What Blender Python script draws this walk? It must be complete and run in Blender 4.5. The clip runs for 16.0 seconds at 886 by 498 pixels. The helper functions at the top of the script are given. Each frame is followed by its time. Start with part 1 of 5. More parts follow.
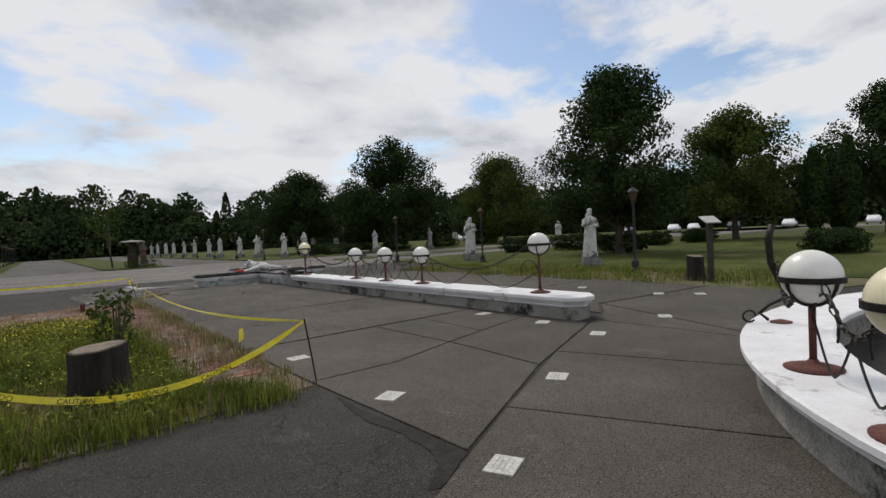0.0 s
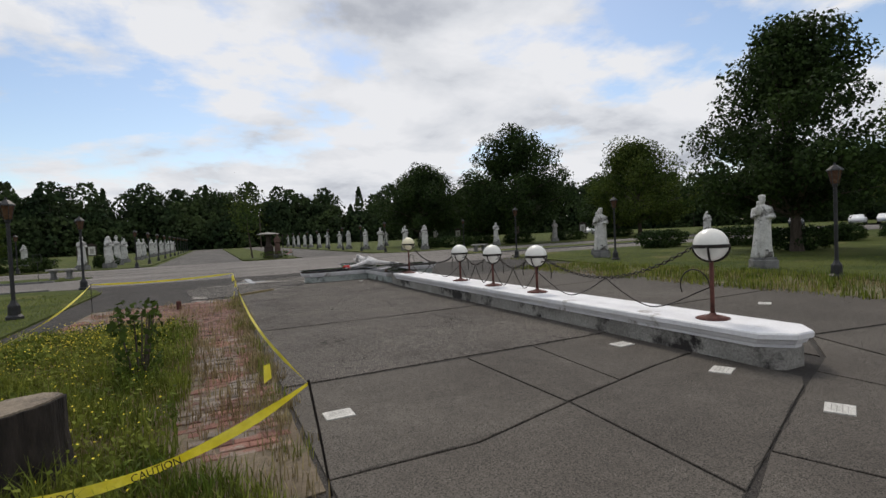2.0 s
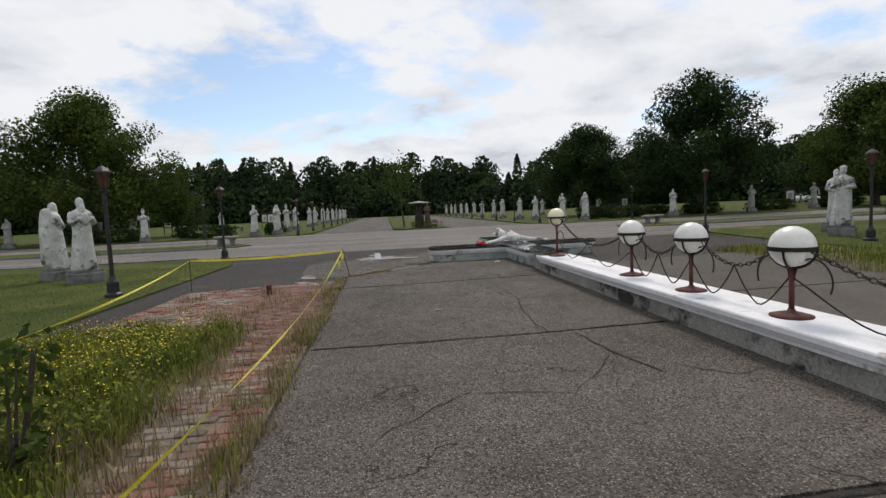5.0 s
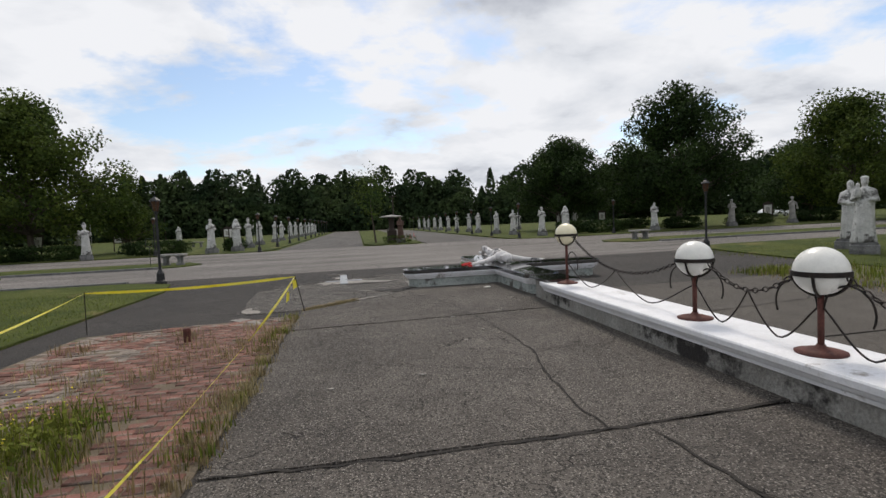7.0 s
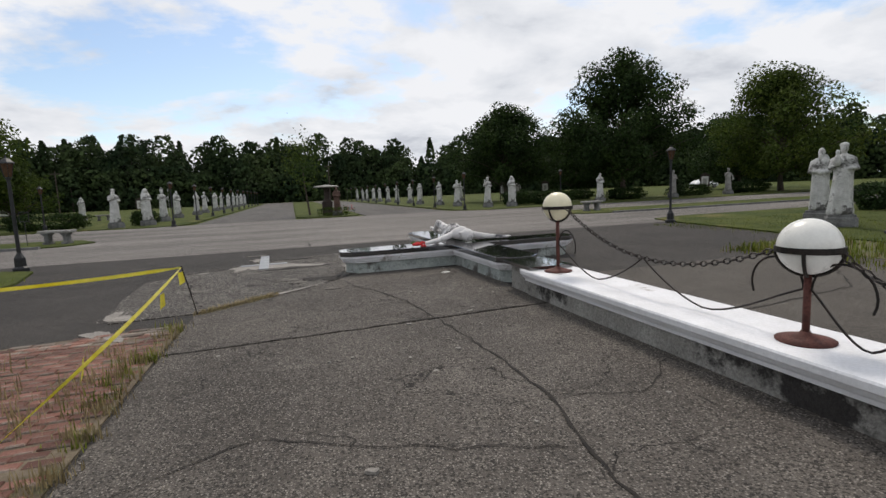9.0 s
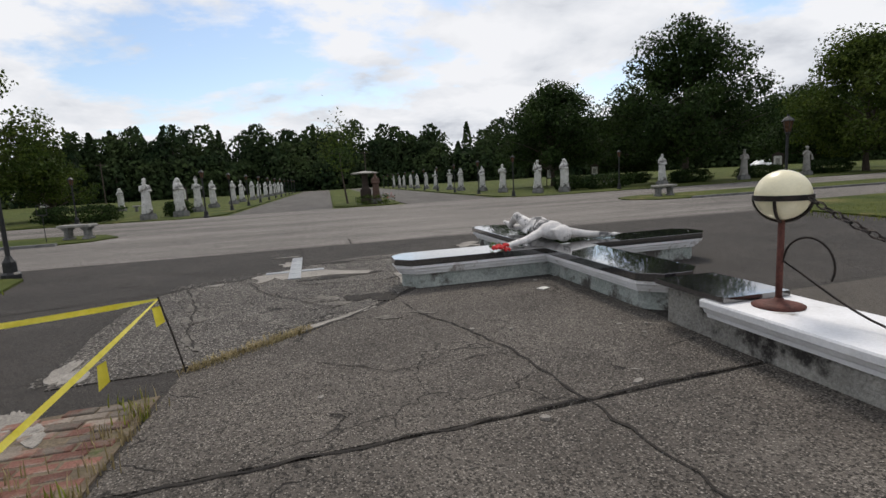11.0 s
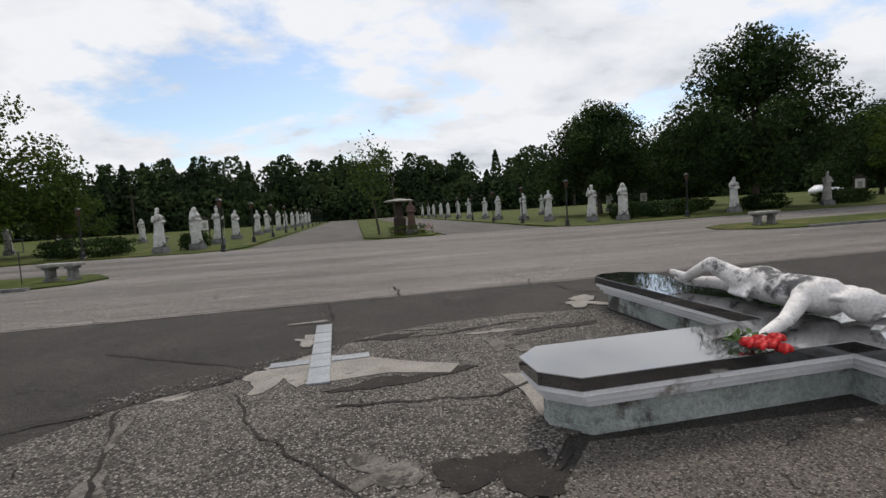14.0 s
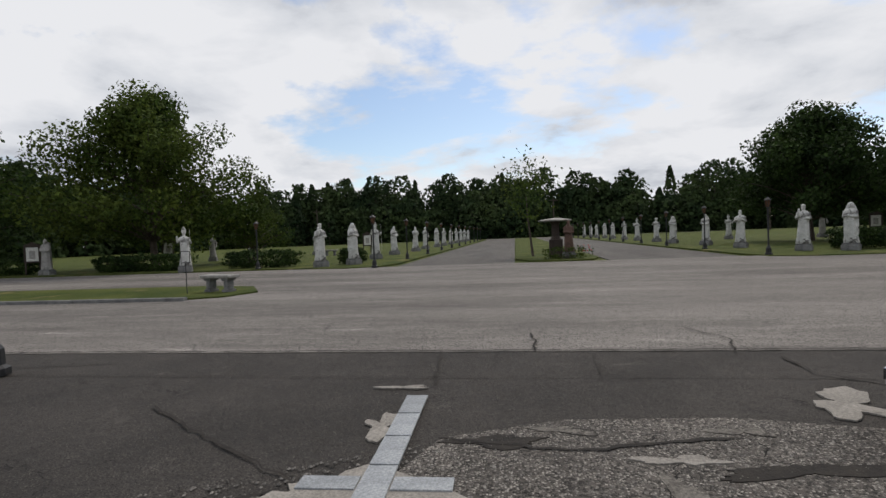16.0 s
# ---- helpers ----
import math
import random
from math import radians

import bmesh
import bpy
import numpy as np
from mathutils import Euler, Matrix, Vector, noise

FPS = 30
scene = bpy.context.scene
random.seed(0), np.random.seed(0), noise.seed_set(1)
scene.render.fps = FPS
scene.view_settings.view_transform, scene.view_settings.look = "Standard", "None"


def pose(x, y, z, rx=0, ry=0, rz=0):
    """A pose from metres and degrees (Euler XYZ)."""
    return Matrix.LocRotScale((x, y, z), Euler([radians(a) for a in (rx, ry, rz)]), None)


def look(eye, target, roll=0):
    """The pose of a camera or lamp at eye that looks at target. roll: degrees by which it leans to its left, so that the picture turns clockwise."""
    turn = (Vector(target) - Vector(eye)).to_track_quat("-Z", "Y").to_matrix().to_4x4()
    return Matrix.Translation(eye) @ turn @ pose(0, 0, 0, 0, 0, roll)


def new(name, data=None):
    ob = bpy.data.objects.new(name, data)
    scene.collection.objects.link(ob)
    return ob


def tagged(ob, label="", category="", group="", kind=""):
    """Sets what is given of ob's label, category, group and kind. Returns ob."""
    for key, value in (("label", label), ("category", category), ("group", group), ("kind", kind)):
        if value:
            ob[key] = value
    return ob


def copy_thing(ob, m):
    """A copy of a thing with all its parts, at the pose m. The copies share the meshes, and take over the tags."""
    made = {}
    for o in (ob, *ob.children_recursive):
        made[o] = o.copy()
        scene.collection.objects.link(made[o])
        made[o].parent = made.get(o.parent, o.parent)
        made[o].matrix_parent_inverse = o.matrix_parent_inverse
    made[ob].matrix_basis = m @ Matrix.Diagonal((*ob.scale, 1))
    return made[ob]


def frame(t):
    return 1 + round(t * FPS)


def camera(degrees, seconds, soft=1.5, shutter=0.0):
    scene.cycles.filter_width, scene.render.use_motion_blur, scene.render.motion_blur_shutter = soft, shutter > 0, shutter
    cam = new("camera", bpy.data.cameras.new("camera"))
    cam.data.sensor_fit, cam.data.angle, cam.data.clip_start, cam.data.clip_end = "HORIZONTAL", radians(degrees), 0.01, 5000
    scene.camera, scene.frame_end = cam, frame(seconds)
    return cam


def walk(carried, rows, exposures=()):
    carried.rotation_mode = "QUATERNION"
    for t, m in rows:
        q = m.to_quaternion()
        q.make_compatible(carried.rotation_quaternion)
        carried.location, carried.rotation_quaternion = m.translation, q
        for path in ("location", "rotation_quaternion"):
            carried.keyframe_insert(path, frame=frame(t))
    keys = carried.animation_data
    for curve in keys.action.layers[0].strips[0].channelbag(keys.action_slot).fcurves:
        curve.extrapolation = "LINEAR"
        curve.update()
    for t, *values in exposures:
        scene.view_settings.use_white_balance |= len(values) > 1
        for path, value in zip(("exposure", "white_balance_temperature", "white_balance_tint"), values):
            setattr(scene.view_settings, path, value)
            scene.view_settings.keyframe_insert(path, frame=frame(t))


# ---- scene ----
# x runs across the plaza, y along the low wall and the avenue
cam = camera(83.2, 16.0)
ROWS = [
    (0.0, 0.000, 0.000, 1.463, -39.10, -1.60, 2.72),
    (0.5, 0.410, 0.408, 1.460, -36.47, -1.72, 2.73),
    (1.0, 0.815, 0.819, 1.461, -33.31, -1.70, 2.81),
    (1.5, 1.220, 1.300, 1.491, -29.13, -1.70, 2.77),
    (2.0, 1.550, 1.770, 1.516, -24.80, -1.85, 2.62),
    (2.5, 1.957, 2.251, 1.539, -19.55, -2.40, 2.52),
    (3.0, 2.260, 2.717, 1.511, -14.60, -3.20, 2.55),
    (3.5, 2.513, 3.291, 1.523, -9.78, -4.18, 2.56),
    (4.0, 2.760, 3.827, 1.522, -6.58, -5.04, 2.57),
    (6.5, 3.144, 6.755, 1.551, -7.63, -3.36, 2.42),
    (7.0, 3.186, 7.343, 1.557, -9.82, -3.18, 2.54),
    (7.5, 3.319, 7.959, 1.559, -12.41, -3.80, 2.45),
    (8.0, 3.362, 8.510, 1.547, -14.82, -4.71, 2.53),
    (8.5, 3.414, 9.105, 1.515, -16.55, -5.94, 2.52),
    (9.0, 3.453, 9.707, 1.518, -16.81, -6.76, 2.42),
    (9.5, 3.456, 10.338, 1.531, -15.68, -7.04, 2.52),
    (10.0, 3.488, 11.051, 1.531, -13.72, -7.04, 2.60),
    (12.5, 3.215, 14.447, 1.467, -12.70, -9.76, 3.25),
    (13.0, 3.135, 15.125, 1.452, -13.45, -9.28, 3.30),
    (13.5, 3.198, 15.745, 1.425, -12.76, -7.50, 3.50),
    (14.0, 3.205, 16.355, 1.480, -10.05, -4.66, 3.60),
    (14.5, 3.286, 16.902, 1.490, -6.14, -2.42, 3.60),
    (15.0, 3.413, 17.443, 1.479, -0.83, -1.24, 3.59),
    (15.5, 3.527, 17.963, 1.492, 4.09, -1.14, 3.07),
    (16.0, 3.667, 18.514, 1.546, 8.21, -1.64, 2.24),
]
walk(cam, [(t, pose(x, y, z, 90 + pitch, roll, yaw)) for t, x, y, z, yaw, pitch, roll in ROWS],
     exposures=[(0.0, -0.2), (2.5, -0.08), (7.0, 0.0), (12.0, 0.04), (13.2, 0.13), (14.5, -0.08), (16.0, -0.12)])

# ---- sky, sun ----
SUN_AZ, SUN_EL = radians(20), radians(52)
world = bpy.data.worlds.new("sky")
scene.world = world
world.use_nodes = True
wt = world.node_tree
wt.nodes.clear()


def wnode(kind, **kw):
    n = wt.nodes.new(kind)
    for k, v in kw.items():
        n.inputs[k].default_value = v
    return n


def wmath(op, a, b=None, clamp=False):
    n = wt.nodes.new("ShaderNodeMath")
    n.operation, n.use_clamp = op, clamp
    for i, v in enumerate((a, b)):
        if v is None:
            continue
        if isinstance(v, (int, float)):
            n.inputs[i].default_value = v
        else:
            wt.links.new(v, n.inputs[i])
    return n.outputs[0]


def wramp(fac, stops):
    n = wt.nodes.new("ShaderNodeValToRGB")
    while len(n.color_ramp.elements) < len(stops):
        n.color_ramp.elements.new(0.5)
    for e, (p, c) in zip(n.color_ramp.elements, stops):
        e.position, e.color = p, (*c, 1)
    wt.links.new(fac, n.inputs[0])
    return n.outputs[0]


sky = wt.nodes.new("ShaderNodeTexSky")
sky.sky_type, sky.sun_disc, sky.sun_elevation, sky.sun_rotation = "NISHITA", False, SUN_EL, SUN_AZ
sky.dust_density = 0.8
skyc = wt.nodes.new("ShaderNodeVectorMath")
skyc.operation = "SCALE"
skyc.inputs["Scale"].default_value = 0.135
wt.links.new(sky.outputs[0], skyc.inputs[0])
wco = wt.nodes.new("ShaderNodeTexCoord")
wsep = wt.nodes.new("ShaderNodeSeparateXYZ")
wt.links.new(wco.outputs["Generated"], wsep.inputs[0])
up = wmath("MAXIMUM", wsep.outputs[2], 0.0)
den = wmath("ADD", up, 0.22)
comb = wt.nodes.new("ShaderNodeCombineXYZ")
wt.links.new(wmath("DIVIDE", wsep.outputs[0], den), comb.inputs[0])
wt.links.new(wmath("DIVIDE", wsep.outputs[1], den), comb.inputs[1])
comb.inputs[2].default_value = 0.0


def wnoise(scale, detail, rough, off, dist=0.0):
    m = wt.nodes.new("ShaderNodeVectorMath")
    m.operation = "ADD"
    m.inputs[1].default_value = off
    wt.links.new(comb.outputs[0], m.inputs[0])
    n = wnode("ShaderNodeTexNoise", Scale=scale, Detail=detail, Roughness=rough, Distortion=dist)
    wt.links.new(m.outputs[0], n.inputs["Vector"])
    return n.outputs["Fac"]


cover = wmath("ADD", wmath("MULTIPLY", wnoise(0.9, 9, 0.56, (3.1, 1.7, 0.0), 0.25), 0.75), wmath("MULTIPLY", wnoise(3.2, 6, 0.6, (0.4, 5.0, 0.0)), 0.25))
mask = wramp(cover, [(0.405, (0, 0, 0)), (0.475, (1, 1, 1))])
shade = wnoise(1.6, 8, 0.55, (7.3, 2.2, 0.0), 0.2)
cloud = wramp(shade, [(0.30, (0.49, 0.515, 0.575)), (0.42, (0.74, 0.762, 0.81)), (0.54, (0.885, 0.893, 0.925))])
wmix = wt.nodes.new("ShaderNodeMix")
wmix.data_type = "RGBA"
wt.links.new(mask, wmix.inputs["Factor"])
wt.links.new(skyc.outputs[0], wmix.inputs["A"])
wt.links.new(cloud, wmix.inputs["B"])
wbg = wt.nodes.new("ShaderNodeBackground")
wout = wt.nodes.new("ShaderNodeOutputWorld")
wt.links.new(wmix.outputs["Result"], wbg.inputs[0])
wbg.inputs[1].default_value = 1.0
wt.links.new(wbg.outputs[0], wout.inputs[0])
sun = new("sun", bpy.data.lights.new("sun", "SUN"))
sun.data.energy, sun.data.angle, sun.data.color = 2.0, radians(14), (1.0, 0.91, 0.80)
sun.matrix_world = look((0, 0, 60), (-math.sin(SUN_AZ) * math.cos(SUN_EL), -math.cos(SUN_AZ) * math.cos(SUN_EL), 60 - math.sin(SUN_EL)))


# ---- materials ----
def mat(name, c1, c2, scale=4.0, rough=0.85, bump=0.3, fine=60.0, c3=None, spots=0.6, metal=0.0, vary=0.0, island=False, spec=0.3, stretch=None, fine_amt=0.35, dist=0.01, specks=None):
    """Two scales of noise mix c1 and c2, an optional third colour comes in stains; vary: brightness by piece."""
    m = bpy.data.materials.new(name)
    m.use_nodes = True
    nt = m.node_tree
    bs = nt.nodes["Principled BSDF"]
    tc = nt.nodes.new("ShaderNodeTexCoord")
    src = tc.outputs["Object"]
    if stretch:
        mp = nt.nodes.new("ShaderNodeMapping")
        mp.inputs["Scale"].default_value = stretch
        nt.links.new(src, mp.inputs[0])
        src = mp.outputs[0]

    def noisy(s, d, r=0.6):
        n = nt.nodes.new("ShaderNodeTexNoise")
        n.inputs["Scale"].default_value, n.inputs["Detail"].default_value, n.inputs["Roughness"].default_value = s, d, r
        nt.links.new(src, n.inputs["Vector"])
        return n.outputs["Fac"]

    def ramp(f, a, b):
        n = nt.nodes.new("ShaderNodeMapRange")
        n.inputs["From Min"].default_value, n.inputs["From Max"].default_value = a, b
        nt.links.new(f, n.inputs[0])
        return n.outputs[0]

    def mix(f, a, b, kind="MIX"):
        n = nt.nodes.new("ShaderNodeMix")
        n.data_type, n.blend_type = "RGBA", kind
        for sock, v in (("Factor", f), ("A", a), ("B", b)):
            if isinstance(v, tuple):
                n.inputs[sock].default_value = (*v, 1)
            elif isinstance(v, (int, float)):
                n.inputs[sock].default_value = v
            else:
                nt.links.new(v, n.inputs[sock])
        return n.outputs["Result"]

    big, small = noisy(scale, 6), noisy(fine, 3, 0.7)
    col = mix(ramp(big, 0.36, 0.64), c1, c2)
    if c3:
        col = mix(ramp(noisy(scale * 0.53 + 0.11, 8, 0.7), spots, spots + 0.07), col, c3)
    if specks:
        sc, ss, thr = specks
        vor = nt.nodes.new("ShaderNodeTexVoronoi")
        vor.inputs["Scale"].default_value = ss
        nt.links.new(src, vor.inputs["Vector"])
        cell = nt.nodes.new("ShaderNodeSeparateColor")
        nt.links.new(vor.outputs["Color"], cell.inputs[0])
        patchy = nt.nodes.new("ShaderNodeMath")
        patchy.operation = "MULTIPLY_ADD"
        nt.links.new(noisy(1.3, 5, 0.65), patchy.inputs[0])
        patchy.inputs[1].default_value = 0.9
        nt.links.new(cell.outputs[0], patchy.inputs[2])
        col = mix(ramp(patchy.outputs[0], thr, thr + 0.05), col, sc)
        dark = nt.nodes.new("ShaderNodeMath")
        dark.operation = "MULTIPLY_ADD"
        nt.links.new(noisy(2.1, 5, 0.65), dark.inputs[0])
        dark.inputs[1].default_value = 0.8
        nt.links.new(cell.outputs[1], dark.inputs[2])
        col = mix(ramp(dark.outputs[0], 1.12, 1.2), col, tuple(0.28 * q for q in c1))
    g = nt.nodes.new("ShaderNodeMapRange")
    g.inputs["From Min"].default_value, g.inputs["From Max"].default_value = 0.3, 0.7
    g.inputs["To Min"].default_value, g.inputs["To Max"].default_value = 1 - fine_amt, 1 + fine_amt
    nt.links.new(small, g.inputs[0])
    hv = nt.nodes.new("ShaderNodeHueSaturation")
    nt.links.new(g.outputs[0], hv.inputs["Value"])
    nt.links.new(col, hv.inputs["Color"])
    col = hv.outputs[0]
    if vary:
        if island:
            rnd = nt.nodes.new("ShaderNodeNewGeometry").outputs["Random Per Island"]
        else:
            rnd = nt.nodes.new("ShaderNodeObjectInfo").outputs["Random"]
        v = nt.nodes.new("ShaderNodeMapRange")
        v.inputs["To Min"].default_value, v.inputs["To Max"].default_value = 1 - vary, 1 + vary
        nt.links.new(rnd, v.inputs[0])
        h2 = nt.nodes.new("ShaderNodeHueSaturation")
        nt.links.new(v.outputs[0], h2.inputs["Value"])
        nt.links.new(col, h2.inputs["Color"])
        col = h2.outputs[0]
    nt.links.new(col, bs.inputs["Base Color"])
    bs.inputs["Metallic"].default_value = metal
    bs.inputs["Specular IOR Level"].default_value = spec
    rr = nt.nodes.new("ShaderNodeMapRange")
    rr.inputs["To Min"].default_value, rr.inputs["To Max"].default_value = max(rough - 0.12, 0.02), min(rough + 0.12, 1)
    nt.links.new(big, rr.inputs[0])
    nt.links.new(rr.outputs[0], bs.inputs["Roughness"])
    if bump:
        bp = nt.nodes.new("ShaderNodeBump")
        bp.inputs["Strength"].default_value, bp.inputs["Distance"].default_value = bump, dist
        nt.links.new(small, bp.inputs["Height"])
        nt.links.new(bp.outputs[0], bs.inputs["Normal"])
    return m


def paving(name, c1, c2, stone, pale, stones=0.5, size=95.0, veins=0.5, bump=0.6, stretch=None, vary=0.0):
    """Weathered paving: broad and middling stains, exposed stones in patches, hairline cracks and pale scuffs."""
    m = bpy.data.materials.new(name)
    m.use_nodes = True
    nt = m.node_tree
    bs = nt.nodes["Principled BSDF"]
    src = nt.nodes.new("ShaderNodeTexCoord").outputs["Object"]
    raw = src
    if stretch:
        mp = nt.nodes.new("ShaderNodeMapping")
        mp.inputs["Scale"].default_value = stretch
        nt.links.new(src, mp.inputs[0])
        src = mp.outputs[0]

    def noisy(s, d, r=0.6, off=0.0, vec=None):
        n = nt.nodes.new("ShaderNodeTexNoise")
        n.inputs["Scale"].default_value, n.inputs["Detail"].default_value, n.inputs["Roughness"].default_value, n.inputs["Distortion"].default_value = s, d, r, off
        nt.links.new(vec or src, n.inputs["Vector"])
        return n.outputs["Fac"]

    def rng_(f, a, b, lo=0.0, hi=1.0):
        n = nt.nodes.new("ShaderNodeMapRange")
        for k, v in (("From Min", a), ("From Max", b), ("To Min", lo), ("To Max", hi)):
            n.inputs[k].default_value = v
        nt.links.new(f, n.inputs[0])
        return n.outputs[0]

    def calc(op, a, b):
        n = nt.nodes.new("ShaderNodeMath")
        n.operation = op
        for k, v in enumerate((a, b)):
            if isinstance(v, (int, float)):
                n.inputs[k].default_value = v
            else:
                nt.links.new(v, n.inputs[k])
        return n.outputs[0]

    def mix(f, a, b):
        n = nt.nodes.new("ShaderNodeMix")
        n.data_type = "RGBA"
        for sock, v in (("Factor", f), ("A", a), ("B", b)):
            if isinstance(v, tuple):
                n.inputs[sock].default_value = (*v, 1)
            else:
                nt.links.new(v, n.inputs[sock])
        return n.outputs["Result"]

    broad, mid, fine = noisy(0.55, 7, 0.65), noisy(5.0, 6, 0.68), noisy(70, 3, 0.7, vec=raw)
    col = mix(rng_(calc("ADD", calc("MULTIPLY", broad, 0.6), calc("MULTIPLY", mid, 0.4)), 0.38, 0.62), c1, c2)
    patchy = noisy(0.9, 6, 0.7, 0.4)
    scuff = calc("MULTIPLY", rng_(noisy(2.2, 9, 0.78, 0.6), 0.57, 0.66), rng_(patchy, 0.42, 0.6))
    col = mix(calc("MULTIPLY", scuff, 0.75), col, pale)
    vor = nt.nodes.new("ShaderNodeTexVoronoi")
    vor.inputs["Scale"].default_value = size
    nt.links.new(raw, vor.inputs["Vector"])
    cell = nt.nodes.new("ShaderNodeSeparateColor")
    nt.links.new(vor.outputs["Color"], cell.inputs[0])
    lift = calc("ADD", cell.outputs[0], calc("MULTIPLY", calc("ADD", patchy, mid), 1.1))
    shown = calc("MULTIPLY", rng_(lift, 2.15 - stones, 2.25 - stones), rng_(vor.outputs["Distance"], 0.62, 0.35))
    col = mix(calc("MULTIPLY", shown, rng_(cell.outputs[1], 0, 1, 0.25, 1.0)), col, stone)
    pit = rng_(calc("ADD", cell.outputs[2], calc("MULTIPLY", mid, 0.8)), 1.12, 1.2)
    col = mix(calc("MULTIPLY", pit, 0.75), col, tuple(0.25 * q for q in c1))
    edge_ = nt.nodes.new("ShaderNodeTexVoronoi")
    edge_.feature = "DISTANCE_TO_EDGE"
    edge_.inputs["Scale"].default_value = 1.15
    warp = nt.nodes.new("ShaderNodeTexNoise")
    warp.inputs["Scale"].default_value, warp.inputs["Detail"].default_value = 2.4, 6
    nt.links.new(raw, warp.inputs["Vector"])
    wv = nt.nodes.new("ShaderNodeVectorMath")
    wv.operation = "MULTIPLY_ADD"
    wv.inputs[1].default_value = (0.7, 0.7, 0.0)
    nt.links.new(warp.outputs["Color"], wv.inputs[0])
    nt.links.new(raw, wv.inputs[2])
    nt.links.new(wv.outputs[0], edge_.inputs["Vector"])
    vein = calc("MULTIPLY", rng_(edge_.outputs["Distance"], 0.010, 0.003), rng_(noisy(0.8, 3, 0.5, vec=raw), 0.50, 0.58))
    vein = calc("MULTIPLY", vein, veins)
    col = mix(vein, col, tuple(0.3 * q for q in c1))
    hv = nt.nodes.new("ShaderNodeHueSaturation")
    nt.links.new(rng_(fine, 0.3, 0.7, 0.55, 1.5), hv.inputs["Value"])
    nt.links.new(col, hv.inputs["Color"])
    col = hv.outputs[0]
    if vary:
        h2 = nt.nodes.new("ShaderNodeHueSaturation")
        nt.links.new(rng_(nt.nodes.new("ShaderNodeObjectInfo").outputs["Random"], 0, 1, 1 - vary, 1 + vary), h2.inputs["Value"])
        nt.links.new(col, h2.inputs["Color"])
        col = h2.outputs[0]
    nt.links.new(col, bs.inputs["Base Color"])
    bs.inputs["Specular IOR Level"].default_value = 0.3
    nt.links.new(rng_(mid, 0, 1, 0.78, 1.0), bs.inputs["Roughness"])
    height = calc("ADD", calc("ADD", calc("MULTIPLY", fine, 0.5), calc("MULTIPLY", shown, 0.5)), calc("SUBTRACT", calc("MULTIPLY", mid, 1.6), calc("ADD", vein, pit)))
    bp = nt.nodes.new("ShaderNodeBump")
    bp.inputs["Strength"].default_value, bp.inputs["Distance"].default_value = bump, 0.014
    nt.links.new(height, bp.inputs["Height"])
    nt.links.new(bp.outputs[0], bs.inputs["Normal"])
    return m


ASPHALT = paving("worn asphalt", (0.024, 0.0215, 0.0195), (0.053, 0.047, 0.042), (0.13, 0.117, 0.105), (0.095, 0.086, 0.076), 0.34, 120, 0.7)
AGGREGATE = paving("exposed aggregate", (0.052, 0.045, 0.039), (0.128, 0.113, 0.098), (0.30, 0.272, 0.24), (0.19, 0.17, 0.15), 0.62, 72, 0.9, 1.0)
RUBBLE = paving("broken aggregate", (0.034, 0.030, 0.027), (0.125, 0.112, 0.100), (0.36, 0.335, 0.30), (0.27, 0.247, 0.22), 0.74, 55, 1.0, 1.0)
ROAD = paving("bleached road", (0.080, 0.072, 0.066), (0.235, 0.217, 0.20), (0.26, 0.24, 0.22), (0.42, 0.39, 0.36), 0.25, 60, 0.6, 0.4, stretch=(0.13, 0.9, 1))
AVENUE = paving("grey avenue asphalt", (0.062, 0.057, 0.053), (0.125, 0.115, 0.107), (0.17, 0.16, 0.15), (0.19, 0.175, 0.162), 0.25, 60, 0.6, 0.4, stretch=(0.9, 0.13, 1))
CONCRETE = paving("old concrete", (0.060, 0.052, 0.044), (0.108, 0.096, 0.082), (0.16, 0.145, 0.125), (0.145, 0.130, 0.112), 0.22, 130, 0.25, 0.5, vary=0.08)
JOINT = mat("joint dirt", (0.013, 0.011, 0.010), (0.030, 0.026, 0.022), 6, 0.95, 0.6, 40)
WORN = mat("worn mortar", (0.075, 0.068, 0.06), (0.19, 0.175, 0.155), 9, 0.95, 0.8, 45, (0.05, 0.045, 0.04), 0.52, fine_amt=0.45)
PATCHM = mat("pale mortar patch", (0.19, 0.176, 0.158), (0.29, 0.27, 0.243), 2.5, 0.9, 0.6, 45, (0.12, 0.11, 0.10), 0.6)
GRASS = mat("mown lawn", (0.040, 0.058, 0.013), (0.085, 0.098, 0.026), 0.5, 0.95, 1.0, 22, (0.15, 0.132, 0.055), 0.58, fine_amt=0.4, dist=0.04, spec=0.1)
VERGE = mat("dry verge", (0.13, 0.115, 0.06), (0.08, 0.095, 0.03), 1.2, 0.95, 1.0, 30, (0.19, 0.16, 0.11), 0.56, fine_amt=0.4, dist=0.03)
SOIL = mat("dry soil", (0.10, 0.075, 0.052), (0.16, 0.13, 0.09), 2.0, 0.95, 0.8, 40, (0.07, 0.08, 0.03), 0.56)
BLADE = mat("weed blades", (0.070, 0.105, 0.015), (0.19, 0.205, 0.038), 1.2, 0.8, 0, 8, vary=0.5, island=True, spec=0.12)
STRAW = mat("dry straw", (0.22, 0.16, 0.08), (0.30, 0.25, 0.13), 1.2, 0.9, 0, 8, vary=0.3, island=True)
FLOWER = mat("yellow petals", (0.62, 0.50, 0.02), (0.75, 0.62, 0.04), 3, 0.7, 0, 8)
